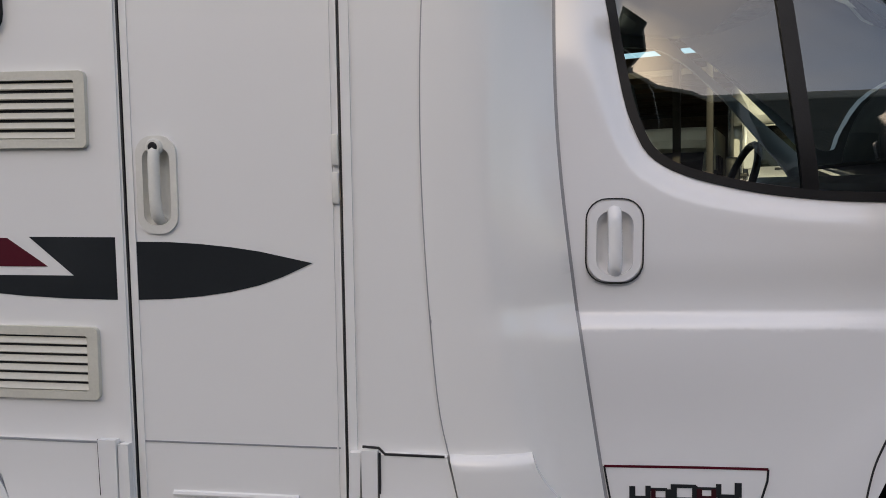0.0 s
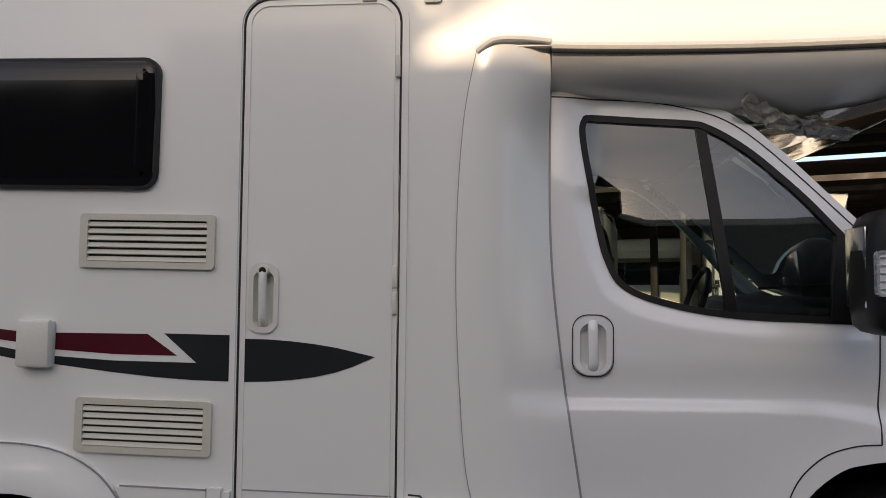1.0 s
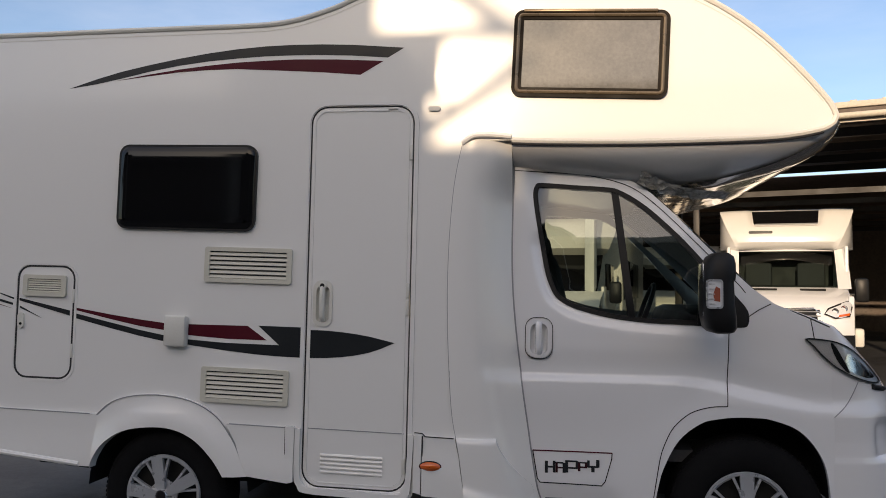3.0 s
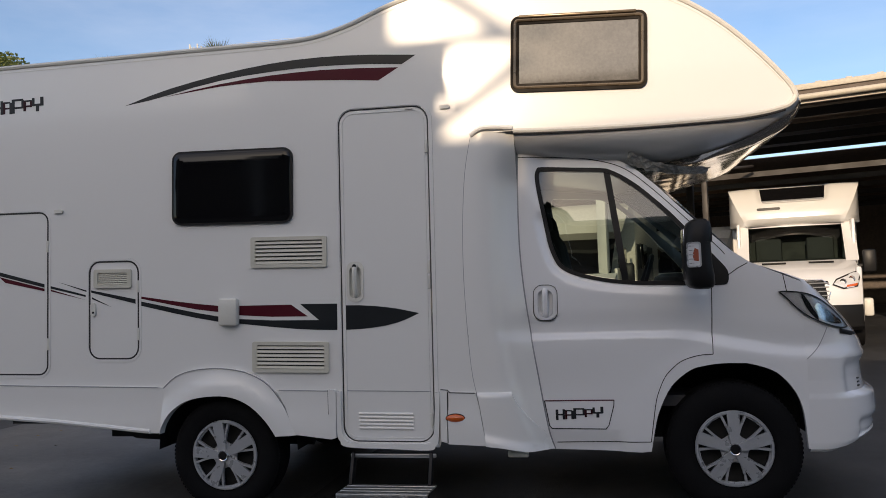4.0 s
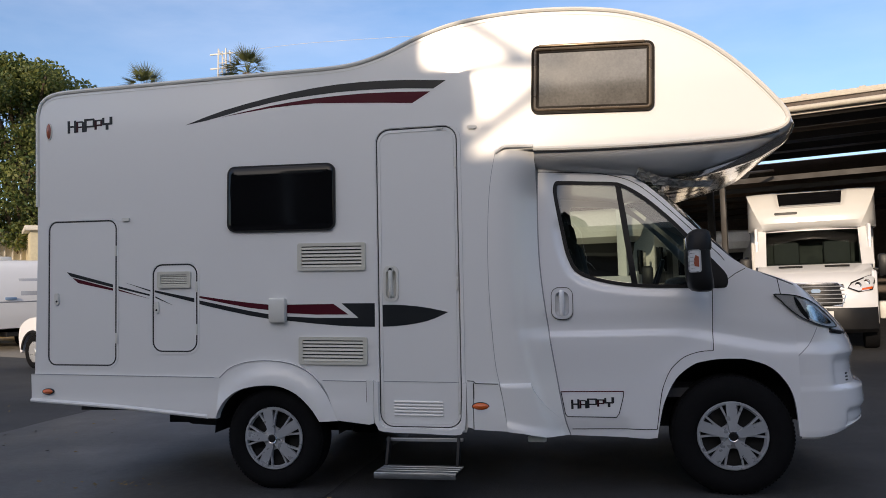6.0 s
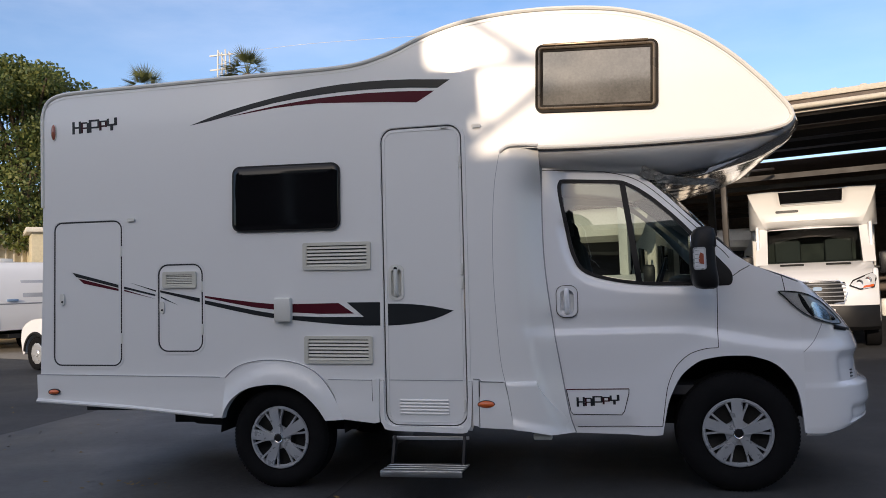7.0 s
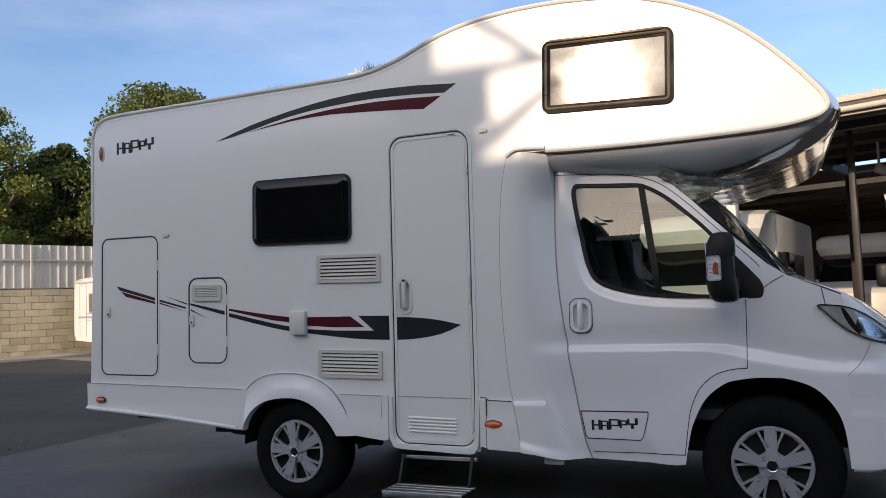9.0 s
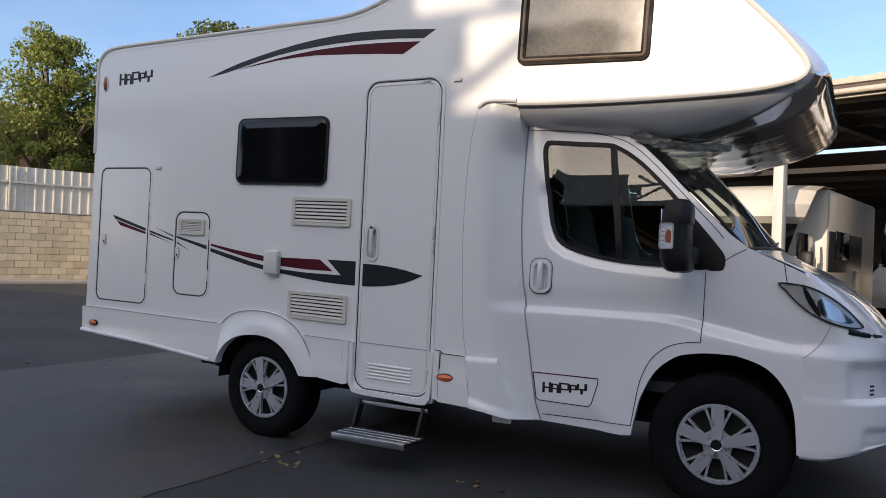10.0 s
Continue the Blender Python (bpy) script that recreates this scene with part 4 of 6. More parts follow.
LAMP = curve([(3.272, 1.236), (3.34, 1.236), (3.42, 1.222), (3.50, 1.185), (3.58, 1.125), (3.655, 1.045), (3.66, 1.022), (3.60, 1.022), (3.51, 1.048), (3.42, 1.092), (3.35, 1.150), (3.31, 1.195)], 3, True)
lampy = lambda x, z: front_y(x, min(z, 1.27)) - 0.013
hl = part("headlamp", panel(LAMP, (), lambda x, z: lampy(x, z) + 0.004, 0.02, 0.02), M_LAMPSILVER, home, "swept-back clear headlamp")
part("lamp_border", ring(LAMP, grow(LAMP, -0.006), lambda x, z: lampy(x, z) - 0.005, 0.022), M_BLACK, hl)
part("inner_bezel", panel(curve([(3.388, 1.212), (3.406, 1.208), (3.440, 1.15), (3.475, 1.078), (3.455, 1.085), (3.415, 1.14)], 3, True), (), lambda x, z: lampy(x, z) + 0.001, 0.003, 0.03), M_BLACK, hl)
part("lens", panel(grow(LAMP, -0.006), (), lambda x, z: lampy(x, z) - 0.004, 0.0, 0.03), M_LAMP, hl, "clear lens", turned=False)
part("reflector", panel(curve([(3.30, 1.225), (3.375, 1.214), (3.405, 1.15), (3.43, 1.10), (3.36, 1.160)], 3, True), (), lambda x, z: lampy(x, z) + 0.0015, 0.004, 0.03), M_LAMPSILVER, hl)
part("reflector", panel(curve([(3.47, 1.165), (3.54, 1.125), (3.62, 1.05), (3.54, 1.055), (3.46, 1.10)], 3, True), (), lambda x, z: lampy(x, z) + 0.0015, 0.004, 0.03), M_CHROME, hl)
part("bumper_strip", sweep([(x, nose_y(x, 1.0) - 0.004, 1.005 - (x - 3.6) * 0.25) for x in np.linspace(3.60, 3.75, 8)], 0.014), M_BLACK, home)
part("bumper_gap", ribbon(curve([(3.40, 0.86), (3.47, 0.93), (3.52, 1.03)], 5), 0.004, front_y, 0.002), M_GREYSEAL, home)
for k in range(3):
    part("bumper_slot", sweep([(3.70, nose_y(3.70, 0.73 - k * 0.020) - 0.001, 0.73 - k * 0.020), (3.716, nose_y(3.716, 0.73 - k * 0.020) - 0.001, 0.73 - k * 0.020)], 0.005), M_BLACK, home)

# windscreen and cab interior
rows = []
for f in np.linspace(0, 1, 9):
    row = []
    for g in np.linspace(-1, 1, 15):
        bow = 1 - g * g
        bx, bz = 3.11 + 0.08 * bow, 1.402 + 0.02 * bow
        tx, tz = 2.46 + 0.16 * bow, 2.02 + 0.05 * bow
        half_w = 0.94 - 0.09 * f
        row.append((bx + (tx - bx) * f, W / 2 + g * half_w, bz + (tz - bz) * f + 0.03 * math.sin(math.pi * f)))
    rows.append(row)
ws = part("windscreen", grid(rows), M_SCREEN, home, "raked tinted windscreen", turned=False)
ws.visible_shadow = False
part("screen_seal", sweep([(r[0][0], r[0][1] - 0.002, r[0][2]) for r in rows], 0.009), M_BLACK, ws)
part("scuttle", sweep([(x + 0.004, y, z) for x, y, z in rows[0]], 0.013, squash=0.6), M_BLACK, ws)
part("wiper", sweep([(3.17, 0.70, 1.432), (3.18, 0.95, 1.445), (3.165, 1.3, 1.47)], 0.007), M_BLACK, ws)
part("dashboard", box(2.98, W / 2, 1.20, 0.50, 1.72, 0.32, 0.08), M_INNER, home)
part("cab_floor", box(2.4, W / 2, 0.62, 1.2, 1.8, 0.06), M_INNER, home)
part("cab_rear", box(1.86, W / 2, 1.45, 0.03, 1.9, 1.4), M_INNER, home)
for yy in (0.62, W - 0.62):
    part("seat_base", box(2.25, yy, 0.95, 0.5, 0.50, 0.22, 0.06), M_SEAT, home)
    part("seat_back", box(2.05, yy, 1.33, 0.16, 0.48, 0.68, 0.06, turn=Matrix.Rotation(radians(-12), 4, "Y")), M_SEAT, home)
    part("headrest", box(1.96, yy, 1.74, 0.11, 0.26, 0.18, 0.04, turn=Matrix.Rotation(radians(-12), 4, "Y")), M_SEAT, home)
sw = [(2.66 + 0.10 * math.sin(a) * 0.6, W - 0.62 + 0.19 * math.cos(a), 1.33 + 0.17 * math.sin(a)) for a in np.linspace(0, 2 * math.pi, 28)[:-1]]
part("steering_wheel", sweep(sw, 0.016, closed=True), M_BLACK, home)

# door mirror
def loft_z(sections, n=28, power=3.2):
    """A rounded body through level sections (z, cx, cy, half width, half depth)."""
    bm = bmesh.new()
    rings = []
    for z, cx, cy, hw, hd in sections:
        ringv = []
        for i in range(n):
            a = 2 * math.pi * i / n
            c, q = math.cos(a), math.sin(a)
            ringv.append(bm.verts.new((cx + hw * math.copysign(abs(c) ** (2 / power), c), cy + hd * math.copysign(abs(q) ** (2 / power), q), z)))
        rings.append(ringv)
    for A, B in zip(rings, rings[1:]):
        for i in range(n):
            bm.faces.new((A[i], A[(i + 1) % n], B[(i + 1) % n], B[i]))
    bm.faces.new(rings[0])
    bm.faces.new(rings[-1])
    return bm


mr = part("door_mirror", loft_z([(1.268, 2.835, -0.12, 0.030, 0.070), (1.276, 2.830, -0.12, 0.056, 0.096), (1.295, 2.825, -0.12, 0.072, 0.108), (1.34, 2.818, -0.13, 0.076, 0.112), (1.40, 2.812, -0.13, 0.074, 0.112),
                                 (1.52, 2.812, -0.13, 0.070, 0.112)]), M_BLACK, home, "tall black door mirror with indicator")
part("mirror_cap", loft_z([(1.515, 2.816, -0.13, 0.073, 0.114), (1.54, 2.818, -0.13, 0.074, 0.114), (1.59, 2.822, -0.13, 0.069, 0.110), (1.622, 2.826, -0.13, 0.058, 0.098), (1.638, 2.828, -0.13, 0.036, 0.075), (1.642, 2.828, -0.13, 0.015, 0.04)]), M_BLACK, mr)
part("mirror_arm", box(2.86, 0.05, 1.36, 0.07, 0.22, 0.09, 0.025), M_BLACK, mr)
part("mirror_glass", box(2.746, -0.12, 1.47, 0.006, 0.14, 0.24, 0.003), M_CHROME, mr)
part("indicator_rim", ring(rrect(2.785, 1.45, 0.072, 0.132, 0.014, 3), rrect(2.785, 1.45, 0.058, 0.116, 0.010, 3), -0.250, 0.02), M_RIM, mr)
part("indicator", panel(rrect(2.785, 1.45, 0.060, 0.118, 0.010, 3), (), -0.246, 0.012), M_LAMPSILVER, mr, "clear indicator lens")
part("amber_bulb", panel([(2.790, 1.485), (2.808, 1.475), (2.808, 1.415), (2.782, 1.42), (2.778, 1.45)], (), -0.2485, 0.004), M_REDLENS, mr)
for k in range(5):
    part("lens_rib", box(2.772, -0.2475, 1.405 + 0.0225 * k, 0.026, 0.004, 0.004), M_RIM, mr)

# ---------------------------------------------------------------- wheels
def wheel(cx, cy, cz, turn=0.0):
    """Tyre and five-spoke wheel cover, its outer face towards -y at cy."""
    R = cz + 0.004
    tyre = [(0.205, 0.02), (0.215, 0.005), (0.235, -0.004), (0.27, -0.012), (0.31, -0.010), (R - 0.022, 0.004), (R - 0.006, 0.022), (R, 0.05), (R, 0.18), (R - 0.01, 0.21), (R - 0.04, 0.225), (0.22, 0.215)]
    w = part("wheel", lathe(tyre, 64, (cx, cy, cz)), M_TYRE, home, "black tyre with silver five-spoke cover")
    tread = bmesh.new()
    for i in range(90):
        a = 2 * math.pi * i / 90
        m = Matrix.Rotation(-a, 4, "Y")
        box(cx + (R - 0.0072) * math.cos(a), cy + 0.045, cz + (R - 0.0072) * math.sin(a), 0.010, 0.05, 0.014, 0, tread, m)
    part("tread", tread, M_TYRE, w)
    part("rim_well", lathe([(0.0, 0.06), (0.10, 0.06), (0.19, 0.05), (0.205, 0.02)], 48, (cx, cy, cz)), M_DARK, w)
    part("rim", lathe([(0.206, 0.012), (0.213, 0.0), (0.208, -0.008), (0.196, -0.008), (0.190, 0.004), (0.192, 0.02)], 64, (cx, cy, cz)), M_RIM, w)

    def spoke(a0, pts, dep, name):
        lp = [(cx + r * math.cos(a0 + b / max(r, 0.02)), cz + r * math.sin(a0 + b / max(r, 0.02))) for r, b in pts]
        part(name, panel(lp, (), lambda x, z: cy - 0.010 + dep - 0.012 * (1 - math.hypot(x - cx, z - cz) / 0.2), 0.02), M_RIM, w)
    for i in range(5):
        a = radians(90 + 72 * i + turn)
        spoke(a, [(0.030, -0.020), (0.07, -0.027), (0.12, -0.031), (0.199, -0.034), (0.203, 0.0), (0.199, 0.034), (0.12, 0.031), (0.07, 0.027), (0.030, 0.020)], 0.0, "spoke")
        m = a + radians(36)
        for sgn in (1, -1):
            spoke(m, [(0.072, sgn * 0.020), (0.125, sgn * 0.036), (0.200, sgn * 0.050), (0.200, sgn * 0.064), (0.125, sgn * 0.048), (0.066, sgn * 0.034)][:: sgn], 0.006, "rib")
        part("outer_bridge", panel([(cx + r * math.cos(m + d), cz + r * math.sin(m + d)) for r, d in ((0.187, -0.26), (0.187, 0), (0.187, 0.26), (0.2, 0.26), (0.2, 0), (0.2, -0.26))], (), cy + 0.006, 0.01), M_RIM, w)
        part("inner_web", panel([(cx + r * math.cos(m + d), cz + r * math.sin(m + d)) for r, d in ((0.04, -0.5), (0.082, -0.28), (0.076, 0.0), (0.082, 0.28), (0.04, 0.5))], (), cy + 0.004, 0.01), M_RIM, w)
    part("hub_cap", lathe([(0.0, -0.026), (0.022, -0.026), (0.026, -0.022), (0.034, -0.02), (0.036, -0.01)], 24, (cx, cy, cz)), M_BLACK, w)
    part("hub_ring", lathe([(0.026, -0.027), (0.030, -0.029), (0.034, -0.024), (0.036, -0.010)], 24, (cx, cy, cz)), M_CHROME, w)
    return w


wheel(0.0, 0.015, 0.346, 12)
wheel(3.0, 0.150, 0.366, 0)
for xx, zz, rr in ((0.0, 0.346, 0.35), (3.0, 0.366, 0.37)):
    part("wheel", lathe([(0.0, 0), (rr, 0.0), (rr, 0.22), (0, 0.22)], 40, (xx, W - 0.30, zz)), M_TYRE, home)
# wheel wells and underbody
for wx, wy, wz, wr in ((0.0, 0.0, 0.37, 0.46), (2.975, 0.14, 0.40, 0.475)):
    bm = lathe([(wr, 0.05), (wr, 0.42), (0.0, 0.42)], 40, (wx, wy, wz))
    bmesh.ops.delete(bm, geom=[v for v in bm.verts if v.co.z < wz - 0.05], context="VERTS")
    part("wheel_well", bm, M_DARK, home)
part("cab_pillar", box(1.88, 0.27, 1.3, 0.06, 0.1, 1.75), M_CAB, home)
part("underbody", box(-0.1, W / 2 + 0.1, 0.58, 3.4, 1.7, 0.22), M_DARK, home)
part("chassis_rail", box(1.0, 0.55, 0.43, 4.2, 0.08, 0.14), M_DARK, home)
part("chassis_rail", box(1.0, 1.75, 0.43, 4.2, 0.08, 0.14), M_DARK, home)
part("exhaust", sweep([(-0.9, 0.5, 0.40), (-0.3, 0.45, 0.38), (0.4, 0.5, 0.36)], 0.05), M_DARK, home)
part("body_floor", box(-0.15, W / 2, 0.70, 3.3, W - 0.12, 0.05), M_DARK, home)
part("front_axle", box(3.0, W / 2, 0.38, 0.5, 1.5, 0.3), M_DARK, home)
part("jack_point", box(1.80, 0.05, 0.355, 0.12, 0.03, 0.04, 0.01), M_PLASTIC, home)

# fold-out step
st = part("entrance_step", box(1.065, -0.155, 0.185, 0.525, 0.20, 0.018, 0.004), M_BLACK, home, "ribbed aluminium fold-out step")
for k in range(4):
    part("tread_rib", box(1.065 + 0.003 * k, -0.245 + 0.055 * k, 0.196, 0.525, 0.036 if k else 0.045, 0.012, 0.004), M_ALU, st)
part("nosing", box(1.065, -0.268, 0.182, 0.525, 0.014, 0.04, 0.005), M_ALU, st)
for xx in (0.83, 1.30):
    part("step_arm", box(xx, -0.03, 0.27, 0.02, 0.06, 0.2, 0.004, turn=Matrix.Rotation(radians(-25), 4, "X")), M_BLACK, st)
part("step_housing", box(1.07, 0.0, 0.352, 0.515, 0.02, 0.022, 0.004), M_ALU, st)

# ---------------------------------------------------------------- yard wall and fence
WALL = pose(-18.0, 9.5, 0.10, 0, 0, -20)
wall = thing("wall_yard", "sand-coloured concrete block wall topped by a sheet fence", "wall", kind="structure")
part("wall_core", box(-0.13, 0.0, 1.01, 0.16, 26.0, 2.02), M_MORTAR, wall)
wall.matrix_world = WALL
fence = thing("sheet_fence", "pale ribbed metal sheet fence on the block wall", "fence")
bm = bmesh.new()
prof = []
y = -13.0
while y < 8.6:
    prof += [(y, 0.0), (y + 0.16, 0.0), (y + 0.19, 0.022), (y + 0.22, 0.022)]
    y += 0.25
lo = [bm.verts.new((-0.06 + d, yy, 2.06)) for yy, d in prof]
hi = [bm.verts.new((-0.06 + d, yy, 3.34)) for yy, d in prof]
for i in range(len(lo) - 1):
    bm.faces.new((lo[i], lo[i + 1], hi[i + 1], hi[i]))
part("sheet", bm, M_SHEET, fence, smooth=False)
part("fence_rail", box(0.0, -2.2, 2.88, 0.05, 21.6, 0.06, 0.008), M_SHEET, fence)
part("wall_cap", box(-0.08, 0.0, 2.045, 0.24, 26.0, 0.035, 0.008), M_SLAB, fence)
yy = -12.0
while yy < 8.6:
    part("fence_post", box(0.01, yy, 2.69, 0.06, 0.06, 1.26, 0.008), M_SHEET, fence)
    yy += 2.4
fence.matrix_world = WALL
kerb = tagged(part("kerb", box(0.75, 0.0, 0.02, 1.5, 26.0, 0.12, 0.02), M_SLAB), "pale concrete apron along the wall", "kerb", kind="structure")
kerb.matrix_world = WALL


# ---------------------------------------------------------------- trees
def tree(name, x, y, h, spread, base, seed, leaves=9000, label="", leaf=0.12, foliage=None):
    """Tapered trunk, limbs and a crown of many small leaves in uneven clumps."""
    rng = np.random.default_rng(seed)
    t = thing(name, label, "tree", "trees behind the fence")
    trunk = bmesh.new()
    path = [(x + 0.15 * math.sin(k * 1.3 + seed), y + 0.12 * math.cos(k * 1.7 + seed), h * 0.8 * k / 7) for k in range(8)]
    rings = []
    for k, p in enumerate(path):
        r = 0.20 * (1 - k / 8.5)
        rings.append([trunk.verts.new((p[0] + r * math.cos(a), p[1] + r * math.sin(a), p[2])) for a in np.linspace(0, 2 * math.pi, 10)[:-1]])
    for A, B in zip(rings, rings[1:]):
        for j in range(9):
            trunk.faces.new((A[j], A[(j + 1) % 9], B[(j + 1) % 9], B[j]))
    cents = []
    n = 46 if leaves < 15000 else 84
    for k in range(n):
        f = (k + 0.5) / n
        z = base + (h - base) * f ** 0.9
        rr = spread * (0.35 + 0.65 * math.sin(math.pi * min(1, 0.18 + 0.80 * f)) ** 0.8) * (1.0 if f < 0.85 else 0.62)
        a = k * 2.4 + seed
        rad = rr * (0.25 + 0.7 * rng.random())
        c = (x + rad * math.cos(a), y + rad * math.sin(a), z + rng.normal(0, 0.25))
        cents.append((c, 0.50 + 0.55 * rng.random()))
        if k % 2 == 0:
            b = path[min(7, max(1, int(7 * (z - 1.0) / h)))]
            sweep([b, ((b[0] + c[0]) / 2, (b[1] + c[1]) / 2, (b[2] + c[2]) / 2 + 0.2), c], 0.045, n=5, bm=trunk)
    part("trunk", trunk, M_BARK, t)
    per = leaves // n
    vs, fs = [], []
    for c, s in cents:
        s *= (0.84 if n == 46 else 0.66) * spread / 2.6
        d = rng.normal(size=(per, 3))
        d /= np.linalg.norm(d, axis=1)[:, None]
        p = np.array(c) + d * (s * (0.35 + 0.75 * rng.random((per, 1)) ** 0.5)) * np.array([1.15, 1.15, 0.8])
        for q in p:
            u, w = rng.normal(size=3), rng.normal(size=3)
            u /= np.linalg.norm(u)
            w -= u * np.dot(u, w)
            w /= np.linalg.norm(w)
            L = leaf * (0.6 + 0.8 * rng.random())
            k = len(vs)
            vs += [tuple(q - u * L), tuple(q + w * L * 0.55), tuple(q + u * L), tuple(q - w * L * 0.55)]
            fs.append((k, k + 1, k + 2, k + 3))
    me = bpy.data.meshes.new("crown")
    me.from_pydata(vs, [], fs)
    me.materials.append(foliage or M_LEAF)
    ob = new("crown", me)
    ob.parent = t
    return t


tree("tree", -16.0, 16.1, 8.9, 2.75, 3.2, 3, 52000, "tall leafy tree rising behind the fence", 0.066, M_LEAFDARK)
tree("tree", -20.0, 12.1, 7.9, 2.0, 3.4, 5, 21000, "leafy green tree with yellowing leaves behind the fence", 0.062)
tree("tree", -19.2, 14.6, 6.8, 2.0, 3.6, 11, 20000, "leafy green tree with yellowing leaves behind the fence", 0.07, M_LEAFDARK)
tree("tree", -21.5, 5.5, 6.4, 2.4, 2.2, 9, 6000, "leafy green tree with yellowing leaves behind the fence", 0.08)


def palm(x, y, h, size, seed):
    rng = random.Random(seed)
    p = thing("palm_tree", "fan palm with shaggy crown showing above the roof", "palm", "palms beyond the yard")
    part("trunk", sweep([(x, y, 0), (x + 0.1, y, h * 0.5), (x, y, h)], 0.22, n=10), M_BARK, p)
    bm = bmesh.new()
    for k in range(80):
        a, e = rng.uniform(0, 2 * math.pi), rng.uniform(-0.5, 1.35)
        L = size * rng.uniform(0.75, 1.05)
        d = Vector((math.cos(a) * math.cos(e), math.sin(a) * math.cos(e), math.sin(e)))
        s = Vector((-math.sin(a), math.cos(a), 0))
        o = Vector((x, y, h))
        for q in range(-5, 6):
            tip = o + d * L + s * (q * 0.085 * size) - d * abs(q) * 0.05 * size - Vector((0, 0, 0.10 * size * (1 + abs(q) * 0.1)))
            mid = o + d * L * 0.45
            v = [bm.verts.new(c) for c in (mid - s * 0.02, tip, mid + s * 0.03 + Vector((0, 0, 0.02)))]
            bm.faces.new(v)
        bm.faces.new([bm.verts.new(c) for c in (o - s * 0.02, o + s * 0.02, o + d * L * 0.45)])
    part("crown", bm, M_PALM, p, smooth=False)


def at_bearing(eye, az, el, dist):
    a, e = radians(az), radians(el)
    return eye[0] + dist * math.sin(a), eye[1] + dist * math.cos(a), eye[2] + dist * math.tan(e)


px, py, pz = at_bearing((2.34, -4.92, 1.36), -33.3, 14.2, 38)
palm(px, py, pz - 0.2, 1.7, 1)
px, py, pz = at_bearing((2.34, -4.92, 1.36), -26.4, 15.6, 36)
palm(px, py, pz - 0.1, 1.7, 2)

# lattice mast
mx_, my_, mz_ = at_bearing((2.34, -4.92, 1.36), -28.0, 17.0, 60)
mast = thing("lattice_mast", "pale steel lattice mast with crossarms and a cable", "mast")
bm = bmesh.new()
for sx in (-0.5, 0.5):
    for sy in (-0.5, 0.5):
        sweep([(mx_ + sx * 1.6, my_ + sy * 1.6, 0), (mx_ + sx * 0.6, my_ + sy * 0.6, mz_)], 0.06, n=5, bm=bm)
k = 0
zz = 1.0
while zz < mz_ - 0.6:
    f = 0.8 - 0.5 * zz / mz_
    sgn = 1 if k % 2 else -1
    sweep([(mx_ - sgn * f, my_ - f, zz), (mx_ + sgn * f, my_ - f, zz + 1.1)], 0.035, n=4, bm=bm)
    sweep([(mx_ - f, my_ - f, zz), (mx_ + f, my_ - f, zz)], 0.035, n=4, bm=bm)
    zz += 1.1
    k += 1
part("lattice", bm, M_STEEL, mast)
for dz in (-0.3, -1.4):
    part("crossarm", box(mx_ - 0.2, my_, mz_ + dz, 1.9, 0.08, 0.1), M_STEEL, mast)
part("cable", sweep(curve([(mx_ + 0.7, my_, mz_ - 0.3), (mx_ + 8, my_ - 3, mz_ - 1.2), (mx_ + 20, my_ - 8, mz_ - 3.3)], 8), 0.012, n=5), M_STEEL, mast)

# terracotta house beyond the trees
hs = thing("house", "terracotta rendered house hidden behind the trees", "house")
part("wall", box(-30, 16, 3.3, 6, 22, 6.6), M_BRICKRED, hs)
part("roof", box(-30, 16, 6.7, 6.4, 22.4, 0.25), M_BRICKRED, hs)

# pale cabin at the end of the fence
cb = thing("site_cabin", "pale yellow site cabin with shuttered windows", "cabin")
part("wall", box(0, 0, 1.6, 5.0, 3.0, 3.2), M_CREAM, cb)
part("roof", box(0, 0, 3.24, 5.3, 3.3, 0.14, 0.03), M_SHEET, cb)
for k in range(3):
    wq = part("window", box(-1.6 + 1.6 * k, -1.52, 2.2, 0.9, 0.05, 1.2), M_SHEET, cb)
    part("pane", box(-1.6 + 1.6 * k, -1.55, 2.2, 0.76, 0.02, 1.04), M_INNER, wq)
cb.matrix_world = pose(-12.9, 16.6, 0.10, 0, 0, 43)


# ---------------------------------------------------------------- caravan
M_CARAVANPANE = mat("brown_tinted_pane", (0.20, 0.15, 0.10), 0.15, coat=0.5)
M_GREYPANE = mat("pale_grey_pane", (0.42, 0.44, 0.47), 0.2, coat=0.5)


